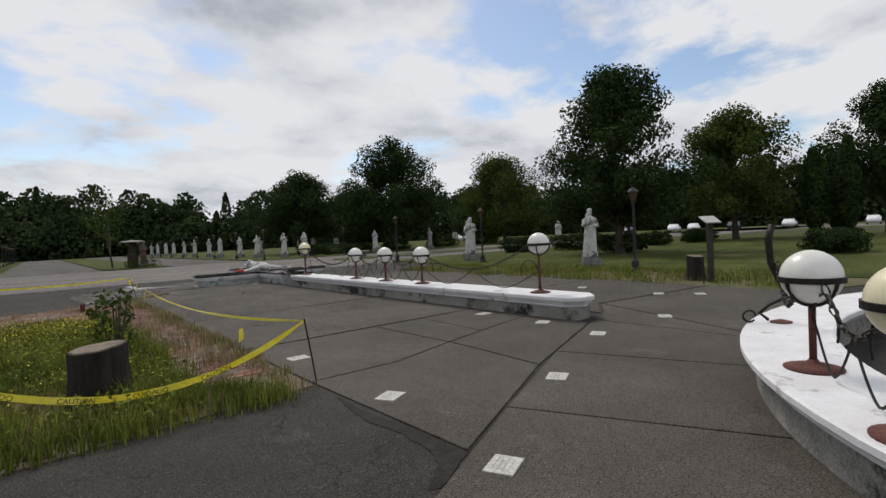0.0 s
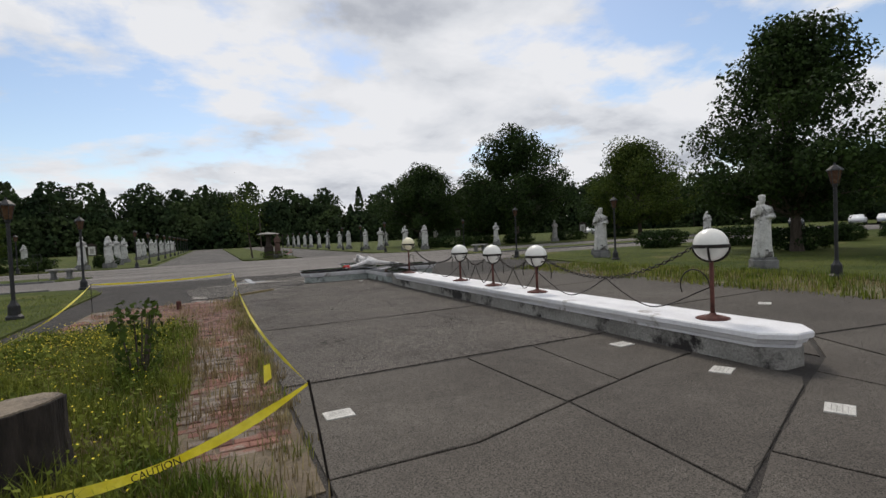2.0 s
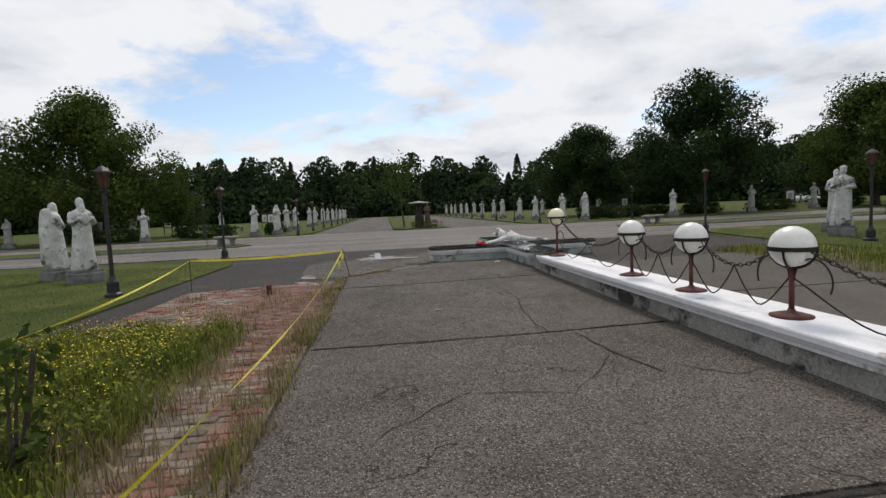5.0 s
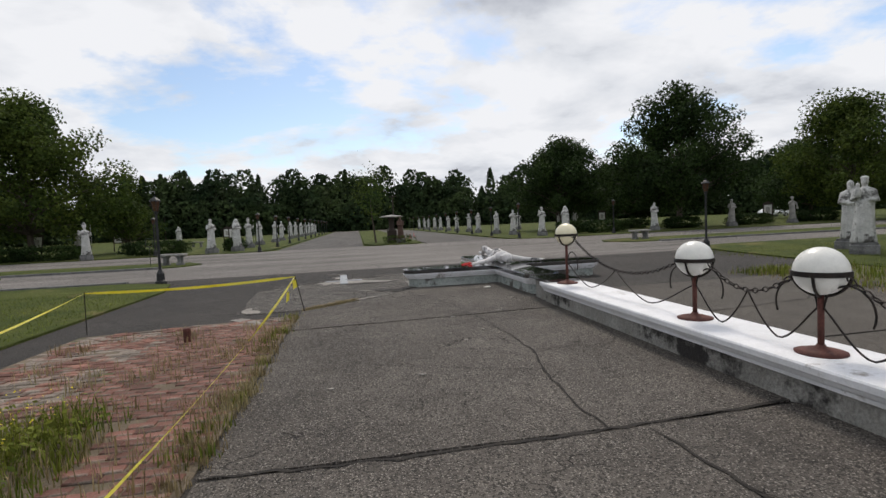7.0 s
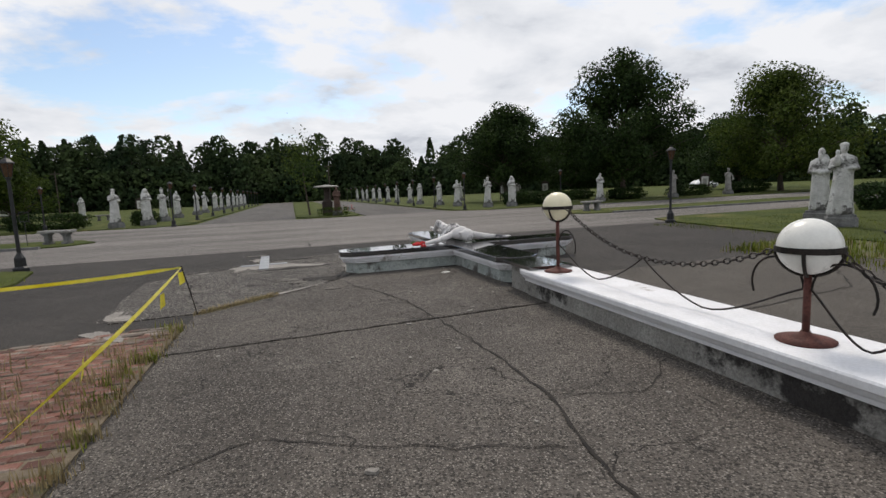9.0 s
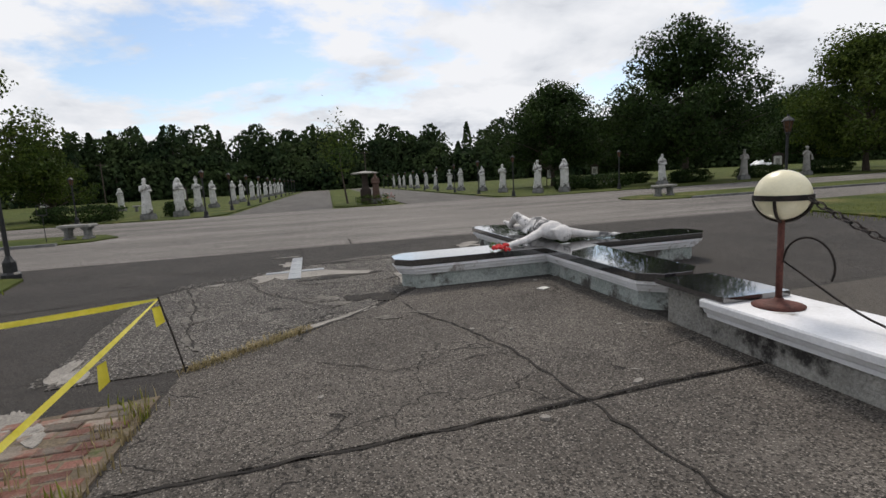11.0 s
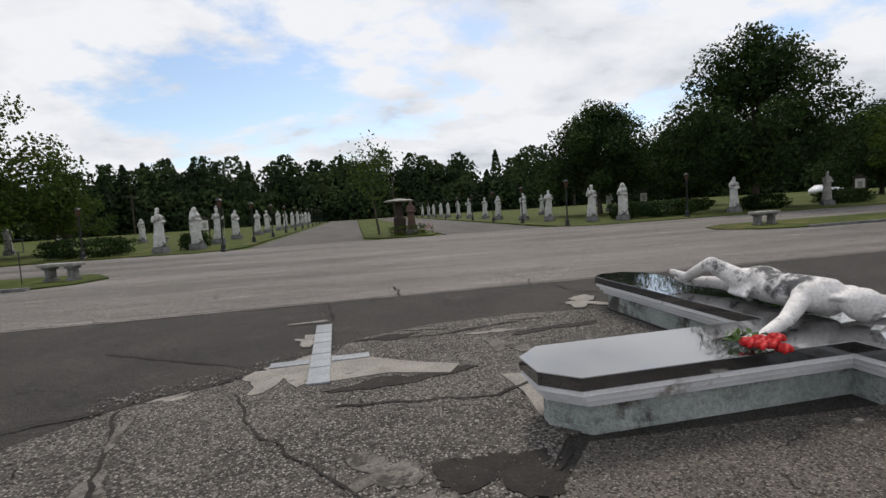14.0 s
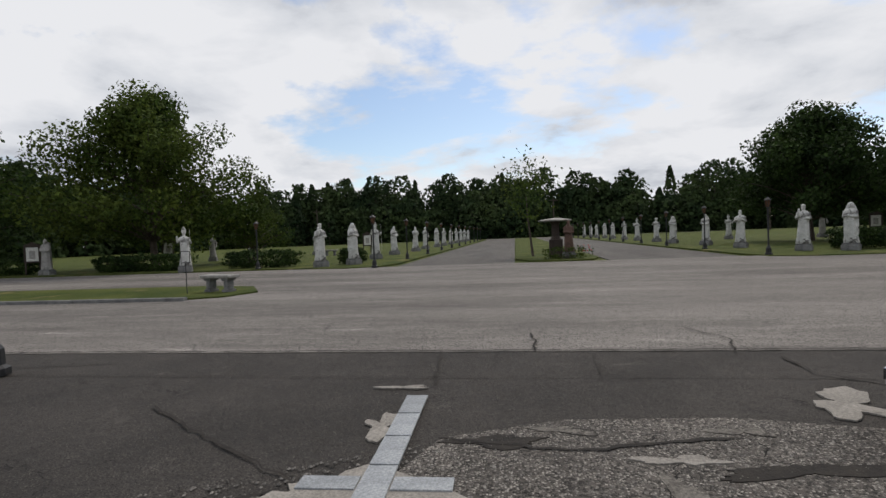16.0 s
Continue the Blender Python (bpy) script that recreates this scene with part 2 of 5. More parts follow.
LEAF = mat("dark leaves", (0.016, 0.032, 0.010), (0.036, 0.060, 0.015), 0.5, 0.8, 0, 9, vary=0.5, island=True, spec=0.12)
LEAF2 = mat("yellowing leaves", (0.032, 0.058, 0.012), (0.080, 0.105, 0.020), 0.4, 0.8, 0, 9, vary=0.5, island=True, spec=0.12)
LEAF3 = mat("far woods leaves", (0.014, 0.028, 0.012), (0.046, 0.068, 0.024), 0.13, 0.85, 0, 6, vary=0.5, island=True, spec=0.1)
for leafy, glow in ((LEAF, 0.22), (LEAF2, 0.32), (LEAF3, 0.2), (BLADE, 0.3)):
    # thin leaves let some light through
    nt = leafy.node_tree
    bs = nt.nodes["Principled BSDF"]
    tl = nt.nodes.new("ShaderNodeBsdfTranslucent")
    mx = nt.nodes.new("ShaderNodeMixShader")
    mx.inputs[0].default_value = glow
    nt.links.new(bs.inputs["Base Color"].links[0].from_socket, tl.inputs[0])
    nt.links.new(bs.outputs[0], mx.inputs[1])
    nt.links.new(tl.outputs[0], mx.inputs[2])
    nt.links.new(mx.outputs[0], nt.nodes["Material Output"].inputs[0])
BARK = mat("bark", (0.045, 0.035, 0.028), (0.09, 0.072, 0.058), 5, 0.95, 1.0, 24, stretch=(1, 1, 0.25), dist=0.03)
STUMPBARK = mat("blackened stump bark", (0.012, 0.010, 0.009), (0.032, 0.026, 0.022), 6, 0.95, 1.0, 22, stretch=(1, 1, 0.2), dist=0.03)
CUTWOOD = mat("weathered cut wood", (0.13, 0.105, 0.08), (0.23, 0.19, 0.14), 8, 0.9, 0.4, 60, (0.05, 0.042, 0.035), 0.57)
BRICK = mat("paving brick", (0.135, 0.060, 0.046), (0.215, 0.110, 0.082), 3, 0.9, 0.6, 70, (0.185, 0.155, 0.128), 0.47, vary=0.42, fine_amt=0.3)
BRICKS = mat("paving brick rest", (0.135, 0.060, 0.046), (0.215, 0.110, 0.082), 3, 0.9, 0.6, 70, (0.185, 0.155, 0.128), 0.47, vary=0.42, island=True, fine_amt=0.3)
WHITE = mat("white cap paint", (0.66, 0.66, 0.67), (0.76, 0.76, 0.78), 3, 0.6, 0.3, 40, (0.30, 0.275, 0.25), 0.60, fine_amt=0.07)
RENDERW = mat("stained grey render", (0.20, 0.192, 0.175), (0.33, 0.32, 0.295), 1.8, 0.9, 0.8, 35, (0.035, 0.032, 0.030), 0.52, fine_amt=0.3, dist=0.03)
PALEBASE = mat("flaking pale green render", (0.28, 0.315, 0.295), (0.42, 0.445, 0.425), 3.2, 0.9, 0.8, 35, (0.09, 0.084, 0.075), 0.50, fine_amt=0.25, dist=0.03)
GRANITE = mat("polished black granite", (0.012, 0.012, 0.013), (0.022, 0.022, 0.024), 9, 0.06, 0, 90, spec=1.0, fine_amt=0.3)
GRANITE.node_tree.nodes["Principled BSDF"].inputs["Coat Weight"].default_value = 1.0
GRANITE.node_tree.nodes["Principled BSDF"].inputs["Coat IOR"].default_value = 1.9
GRANITE.node_tree.nodes["Principled BSDF"].inputs["Coat Roughness"].default_value = 0.03
IRON = mat("black wrought iron", (0.012, 0.011, 0.010), (0.035, 0.026, 0.022), 12, 0.55, 0.3, 60, metal=0.3)
RUST = mat("rusted iron", (0.075, 0.032, 0.026), (0.13, 0.05, 0.04), 9, 0.75, 0.3, 60, metal=0.2)
GLOBE = mat("frosted white glass", (0.70, 0.69, 0.64), (0.78, 0.77, 0.72), 5, 0.3, 0, 60, (0.55, 0.52, 0.46), 0.68, fine_amt=0.05, spec=0.5)
GLOBEY = mat("yellowed globe", (0.72, 0.66, 0.45), (0.80, 0.74, 0.53), 5, 0.3, 0, 60, fine_amt=0.05, spec=0.5)
STONE = mat("weathered white statue", (0.38, 0.38, 0.36), (0.60, 0.60, 0.58), 3.5, 0.85, 0.5, 40, (0.10, 0.096, 0.09), 0.52, fine_amt=0.2, dist=0.02)
STONED = mat("grey statue stone", (0.22, 0.21, 0.20), (0.36, 0.35, 0.33), 3, 0.9, 0.4, 40, (0.10, 0.095, 0.09), 0.56, fine_amt=0.2)
BRONZE = mat("brown statue paint", (0.06, 0.035, 0.025), (0.11, 0.065, 0.05), 3, 0.7, 0.3, 40)
PLINTHM = mat("rough granite plinth", (0.10, 0.10, 0.10), (0.20, 0.20, 0.195), 4, 0.9, 0.8, 30, fine_amt=0.35, dist=0.02)
FIGURE = mat("fallen figure paint", (0.55, 0.53, 0.52), (0.72, 0.70, 0.69), 3.5, 0.8, 0.4, 45, (0.09, 0.09, 0.095), 0.53, fine_amt=0.2)
TAPEM = mat("yellow plastic tape", (0.70, 0.63, 0.05), (0.80, 0.74, 0.16), 6, 0.45, 0.1, 30, fine_amt=0.06)
INK = mat("black print", (0.015, 0.015, 0.013), (0.02, 0.02, 0.02), 6, 0.6, 0, 30)
PLATE = mat("pale stone plaque", (0.42, 0.41, 0.38), (0.52, 0.51, 0.48), 6, 0.7, 0.2, 60, (0.25, 0.24, 0.22), 0.6)
SLATE = mat("grey slate tile", (0.22, 0.235, 0.25), (0.30, 0.315, 0.33), 5, 0.55, 0.2, 60, vary=0.12)
ROSE = mat("red petals", (0.42, 0.012, 0.016), (0.55, 0.03, 0.03), 12, 0.6, 0, 40)
STEM = mat("green stem", (0.05, 0.12, 0.02), (0.10, 0.18, 0.04), 12, 0.6, 0, 40)
LAMPG = mat("amber lamp glass", (0.06, 0.032, 0.02), (0.10, 0.055, 0.032), 8, 0.25, 0, 40)
BLACKP = mat("black post paint", (0.014, 0.015, 0.016), (0.03, 0.03, 0.032), 6, 0.5, 0.2, 50)
TREAD = mat("dark painted wood", (0.03, 0.022, 0.018), (0.055, 0.042, 0.034), 5, 0.8, 0.3, 30)
PAPER = mat("sun-bleached print", (0.5, 0.5, 0.47), (0.62, 0.61, 0.58), 3, 0.6, 0, 20)
CARW = mat("white car paint", (0.70, 0.71, 0.72), (0.74, 0.75, 0.76), 2, 0.25, 0, 20, fine_amt=0.02, spec=0.5)
CARD = mat("dark car paint", (0.03, 0.035, 0.045), (0.05, 0.055, 0.065), 2, 0.25, 0, 20, fine_amt=0.02, spec=0.5)
CARGLASS = mat("car glass", (0.02, 0.022, 0.025), (0.03, 0.032, 0.035), 2, 0.08, 0, 20, spec=0.6)
RUBBER = mat("tyre rubber", (0.015, 0.015, 0.015), (0.025, 0.025, 0.025), 8, 0.9, 0, 40)


# ---- builders ----
def mesh_of(name, bm, m, smooth=False):
    me = bpy.data.meshes.new(name)
    bm.normal_update()
    bm.to_mesh(me)
    bm.free()
    if m:
        me.materials.append(m)
    if smooth:
        me.shade_smooth()
    return me


def part(name, bm, m, parent, label="", smooth=False, at=None):
    ob = new(name, mesh_of(name, bm, m, smooth))
    ob.parent = parent
    if at is not None:
        ob.matrix_basis = at
    if label:
        tagged(ob, label)
    return ob


def thing(name, bm, m, label, category, group="", kind="", smooth=False, at=None):
    ob = new(name, mesh_of(name, bm, m, smooth))
    if at is not None:
        ob.matrix_basis = at
    return tagged(ob, label, category, group, kind)


def empty(name, label, category, group="", kind="", at=None):
    ob = new(name)
    ob.empty_display_size = 0.1
    if at is not None:
        ob.matrix_basis = at
    return tagged(ob, label, category, group, kind)


def add_box(bm, x0, x1, y0, y1, z0, z1, bevel=0.0):
    r = bmesh.ops.create_cube(bm, size=1, matrix=Matrix.LocRotScale(((x0 + x1) / 2, (y0 + y1) / 2, (z0 + z1) / 2), None, (x1 - x0, y1 - y0, z1 - z0)))
    if bevel:
        es = list({e for v in r["verts"] for e in v.link_edges})
        bmesh.ops.bevel(bm, geom=es, offset=bevel, segments=2, affect="EDGES", profile=0.5)


def box(*a, **k):
    bm = bmesh.new()
    add_box(bm, *a, **k)
    return bm


def add_prism(bm, pts, z0, z1):
    lo = [bm.verts.new((x, y, z0)) for x, y in pts]
    hi = [bm.verts.new((x, y, z1)) for x, y in pts]
    n = len(pts)
    bm.faces.new(hi)
    bm.faces.new(lo[::-1])
    for i in range(n):
        bm.faces.new((lo[i], lo[(i + 1) % n], hi[(i + 1) % n], hi[i]))


def prism(pts, z0, z1):
    bm = bmesh.new()
    add_prism(bm, pts, z0, z1)
    bmesh.ops.recalc_face_normals(bm, faces=bm.faces)
    return bm


def stacked(loops):
    """Closed body through equal-length loops of (x, y, z), bottom to top."""
    bm = bmesh.new()
    rows = [[bm.verts.new(p) for p in lp] for lp in loops]
    n = len(rows[0])
    for a, b in zip(rows, rows[1:]):
        for i in range(n):
            bm.faces.new((a[i], a[(i + 1) % n], b[(i + 1) % n], b[i]))
    bm.faces.new(rows[0][::-1])
    bm.faces.new(rows[-1])
    bmesh.ops.recalc_face_normals(bm, faces=bm.faces)
    return bm


def add_lathe(bm, prof, seg=20, cx=0.0, cy=0.0):
    rows = [[bm.verts.new((cx + r * math.cos(2 * math.pi * i / seg), cy + r * math.sin(2 * math.pi * i / seg), z)) for i in range(seg)] for r, z in prof]
    for a, b in zip(rows, rows[1:]):
        for i in range(seg):
            bm.faces.new((a[i], a[(i + 1) % seg], b[(i + 1) % seg], b[i]))
    bm.faces.new(rows[0][::-1])
    bm.faces.new(rows[-1])


def lathe(prof, seg=20):
    bm = bmesh.new()
    add_lathe(bm, prof, seg)
    return bm


def add_tube(bm, pts, r, seg=6):
    pts = [Vector(p) for p in pts]
    rad = [float(q) for q in r] if isinstance(r, (list, tuple)) else [float(r)] * len(pts)
    ref = Vector((0.31, 0.17, 0.93)).normalized()
    rows = []
    for i, p in enumerate(pts):
        d = (pts[min(i + 1, len(pts) - 1)] - pts[max(i - 1, 0)]).normalized()
        a = d.cross(ref)
        if a.length < 0.1:
            a = d.cross(Vector((1, 0, 0)))
        a.normalize()
        b = d.cross(a)
        rows.append([bm.verts.new(p + rad[i] * (math.cos(2 * math.pi * k / seg) * a + math.sin(2 * math.pi * k / seg) * b)) for k in range(seg)])
    for a, b in zip(rows, rows[1:]):
        for k in range(seg):
            bm.faces.new((a[k], a[(k + 1) % seg], b[(k + 1) % seg], b[k]))
    bm.faces.new(rows[0][::-1])
    bm.faces.new(rows[-1])


def tube(pts, r, seg=6):
    bm = bmesh.new()
    add_tube(bm, pts, r, seg)
    return bm


def add_ball(bm, c, r, seg=12):
    rx, ry, rz = r if isinstance(r, (tuple, list)) else (r, r, r)
    bmesh.ops.create_uvsphere(bm, u_segments=seg, v_segments=max(6, seg * 2 // 3), radius=1, matrix=Matrix.LocRotScale(c, None, (rx, ry, rz)))


def fused(name, bm, m, voxel, smooth_steps=3):
    """Fuses overlapping solids into one skin and returns the mesh."""
    ob = new(name, mesh_of(name, bm, m))
    md = ob.modifiers.new("fuse", "REMESH")
    md.mode, md.voxel_size = "VOXEL", voxel
    sm = ob.modifiers.new("soft", "SMOOTH")
    sm.iterations, sm.factor = smooth_steps, 0.5
    me = bpy.data.meshes.new_from_object(ob.evaluated_get(bpy.context.evaluated_depsgraph_get()))
    bpy.data.objects.remove(ob)
    me.name = name
    if not me.materials:
        me.materials.append(m)
    me.shade_smooth()
    return me


def quads_mesh(name, centres, normals, sizes, m, aspect=1.0):
    """Many small leaf-like quads in one mesh."""
    n = len(centres)
    rng = np.random.default_rng(n)
    nr = normals / np.maximum(np.linalg.norm(normals, axis=1, keepdims=True), 1e-6)
    a = np.cross(nr, rng.normal(size=(n, 3)))
    a /= np.maximum(np.linalg.norm(a, axis=1, keepdims=True), 1e-6)
    b = np.cross(nr, a)
    s = sizes[:, None]
    v = np.stack([centres - a * s, centres - b * s * aspect * 0.55 + nr * s * 0.15, centres + a * s, centres + b * s * aspect * 0.55 + nr * s * 0.15], 1).reshape(-1, 3)
    me = bpy.data.meshes.new(name)
    me.vertices.add(4 * n)
    me.vertices.foreach_set("co", v.ravel())
    me.loops.add(4 * n)
    me.loops.foreach_set("vertex_index", np.arange(4 * n))
    me.polygons.add(n)
    me.polygons.foreach_set("loop_start", np.arange(n) * 4)
    me.materials.append(m)
    me.update(calc_edges=True)
    me.validate()
    return me


def sheet(name, pts, z, m, label, category, depth=0.1, z_noise=0.0):
    return thing(name, prism(pts, z - depth, z), m, label, category, kind="structure")


def rect(x0, x1, y0, y1):
    return [(x0, y0), (x1, y0), (x1, y1), (x0, y1)]


def crack(pts, w, seed):
    """A dark, ragged ribbon along a broken line, a little above the paving."""
    rng = random.Random(seed)
    fine = []
    for (x0, y0), (x1, y1) in zip(pts, pts[1:]):
        k = max(2, int(math.hypot(x1 - x0, y1 - y0) / 0.12))
        for i in range(k):
            t = i / k
            fine.append((x0 + (x1 - x0) * t + rng.uniform(-1, 1) * 0.025, y0 + (y1 - y0) * t + rng.uniform(-1, 1) * 0.025))
    fine.append(pts[-1])
    bm = bmesh.new()
    L, Rr = [], []
    for i, (x, y) in enumerate(fine):
        x2, y2 = fine[min(i + 1, len(fine) - 1)]
        x1, y1 = fine[max(i - 1, 0)]
        d = Vector((x2 - x1, y2 - y1)).normalized()
        h = w * rng.uniform(0.3, 1.0) * (0.35 if i in (0, len(fine) - 1) else 1)
        L.append(bm.verts.new((x - d.y * h, y + d.x * h, 0)))
        Rr.append(bm.verts.new((x + d.y * h, y - d.x * h, 0)))
    for i in range(len(fine) - 1):
        bm.faces.new((L[i], Rr[i], Rr[i + 1], L[i + 1]))
    return bm


def blob_outline(cx, cy, rx, ry, seed, n=36, rough=0.35):
    rng = random.Random(seed)
    ph = [rng.uniform(0, 6.28) for _ in range(5)]
    out = []
    for i in range(n):
        a = 2 * math.pi * i / n
        k = 1 + rough * sum(math.sin((j + 2) * a + ph[j]) / (j + 2) for j in range(5)) + rng.uniform(-0.12, 0.12)
        out.append((cx + rx * k * math.cos(a), cy + ry * k * math.sin(a)))
    return out


# ---- ground, roads, lawns ----
GR = 2500
thing("ground", prism([(GR * math.cos(a * math.pi / 24), GR * math.sin(a * math.pi / 24)) for a in range(48)], -0.5, -0.05), GRASS, "flat mown grass running out to the woods", "ground", kind="structure")
sheet("pavement", rect(-70, 70, -40, 25.0), 0.0, ASPHALT, "dark worn asphalt of the open plaza", "pavement", 0.04)
sheet("road", rect(-120, 120, 25.0, 43.6), 0.0, ROAD, "broad grey bleached asphalt road, streaked and cracked", "road", 0.04)
sheet("road_avenue", rect(-2.4, 3.6, 43.6, 134), 0.0, AVENUE, "straight grey asphalt lane beside a grass median", "road", 0.04)
sheet("road_avenue", rect(8.2, 14.2, 43.6, 134), 0.0, AVENUE, "straight grey asphalt lane with statues along it", "road", 0.04)
sheet("road_far", rect(-110, 150, 134, 139), 0.0, ROAD, "pale cross road in front of the woods", "road", 0.04)
LAWN_Z = 0.045
LAWNS = [
    [(-60, -30), (-3.2, -30), (-2.6, 2), (-1.9, 12), (-1.9, 21.5), (-2.4, 23.4), (-4, 24.3), (-60, 24.3)],
    [(14.2, -30), (60, -30), (60, 26.8), (19.0, 26.8), (17.2, 26.3), (16.6, 24.5), (15.4, 18), (14.8, 9), (14.6, 2)],
    [(-40, 31.2), (-5.6, 31.2), (-4.6, 31.7), (-4.2, 32.8), (-5.2, 34.4), (-7, 34.9), (-40, 34.9)],
    [(60, 31.6), (60, 35.4), (18.6, 35.4), (17.3, 34.6), (16.8, 33.4), (17.6, 32.0), (19, 31.6)],
    [(-110, 44.0), (-9, 44.0), (-5, 43.0), (-3.4, 43.8), (-2.9, 46), (-2.9, 134), (-110, 134)],
    [(110, 43.2), (110, 134), (14.7, 134), (14.7, 46), (15.0, 43.0), (16.5, 42.2)],
    [(3.7, 134), (3.7, 46.5), (4.4, 44.6), (6.2, 43.9), (7.6, 44.6), (8.1, 46.5), (8.1, 134)],
]
for i, pts in enumerate(LAWNS):
    sheet("lawn", pts, LAWN_Z, GRASS, "mown green lawn with dry yellow tufts along its edge", "lawn", 0.09)
for pts in ([(-40, 31.0), (-5.4, 31.0), (-5.4, 31.17), (-40, 31.17)], [(60, 31.4), (60, 31.57), (19, 31.57), (19, 31.4)], [(-60, 24.32), (-4, 24.32), (-4, 24.5), (-60, 24.5)]):
    thing("kerb", prism(pts, -0.03, 0.09), PLINTHM, "low dark stone kerb edging the grass", "kerb", kind="structure")
# dry verge between paving and lawn
thing("verge", prism([(11.6, 3.2), (14.6, 2.0), (14.8, 9), (15.4, 18), (13.7, 18.6), (12.8, 14), (12.3, 8)], -0.02, 0.02), VERGE, "dry patchy verge of weeds and straw", "verge", kind="structure")

# walkway of cast slabs round the basin and aggregate panels beside the wall
PAVE = empty("walkway", "cracked grey concrete slabs with open joints", "walkway", kind="structure")
SLABS = [
    [(2.17, 2.52), (4.13, 3.55), (4.25, 5.19), (3.19, 4.86), (2.12, 4.85)],
    [(4.16, 3.565), (6.28, 4.46), (6.5, 4.6), (6.5, 5.76), (5.69, 5.59), (4.275, 5.2)],
    [(2.12, 4.875), (3.18, 4.885), (4.24, 5.215), (4.21, 7.03), (2.12, 7.01)],
    [(4.265, 5.225), (5.05, 5.44), (5.185, 7.06), (4.235, 7.03)],
    [(5.07, 5.45), (5.69, 5.615), (6.5, 5.785), (6.5, 7.15), (5.205, 7.06)],
    [(0.6, 1.62), (1.64, 2.19), (2.94, 2.885), (3.85, 0.95), (2.8, 0.1), (1.6, -1.1), (-0.3, 0.2)],
    [(2.96, 2.895), (4.73, 3.785), (5.46, 1.85), (3.875, 0.965)],
    [(4.755, 3.795), (6.28, 4.435), (6.77, 4.62), (6.79, 2.0), (5.485, 1.86)],
    [(6.815, 2.0), (8.27, 5.48), (7.4, 4.87), (6.795, 4.63)],
    [(6.84, 1.98), (9.1, 1.4), (11.9, 3.2), (12.2, 5.0), (8.33, 5.5)],
    [(7.4, 4.93), (8.3, 5.58), (12.25, 5.07), (12.6, 8.4), (7.4, 8.2)],
    [(7.4, 8.26), (12.6, 8.46), (12.9, 12.4), (7.4, 12.2)],
    [(7.4, 12.26), (12.9, 12.46), (13.4, 17.2), (7.4, 17.0)],
]
for pts in SLABS:
    bm = prism(pts, -0.02, 0.016)
    top = [e for e in bm.edges if all(v.co.z > 0 for v in e.verts)]
    bmesh.ops.bevel(bm, geom=top, offset=0.004, segments=1, affect="EDGES")
    part("slab", bm, CONCRETE, PAVE)
AGG = empty("aggregate_paving", "dark exposed-aggregate paving panels, cracked and bleached", "paving", kind="structure")
for pts in ([(2.12, 7.08), (6.6, 7.2), (6.6, 10.68), (4.89, 10.58), (2.12, 10.56)], [(2.12, 10.61), (4.89, 10.63), (6.6, 10.74), (6.6, 15.38), (4.7, 15.22), (2.12, 15.05)], [(2.12, 15.09), (4.7, 15.26), (6.6, 15.43), (6.6, 19.0), (4.5, 19.1), (3.85, 18.3), (3.1, 17.62), (2.12, 16.9)]):
    part("panel", prism(pts, -0.02, 0.014), AGGREGATE, AGG)
thing("broken_paving", prism([(1.1, 16.85), (2.06, 16.95), (3.05, 17.68), (3.8, 18.36), (4.4, 19.2), (6.4, 19.95), (6.4, 22.5), (5.3, 22.7), (4.0, 22.6), (3.06, 22.2), (2.8, 21.5), (2.1, 21.15), (1.2, 20.75), (0.7, 20.2), (0.8, 18.4)], -0.02, 0.012), RUBBLE, "crumbling stony paving where the surface has broken away", "broken paving", kind="structure")

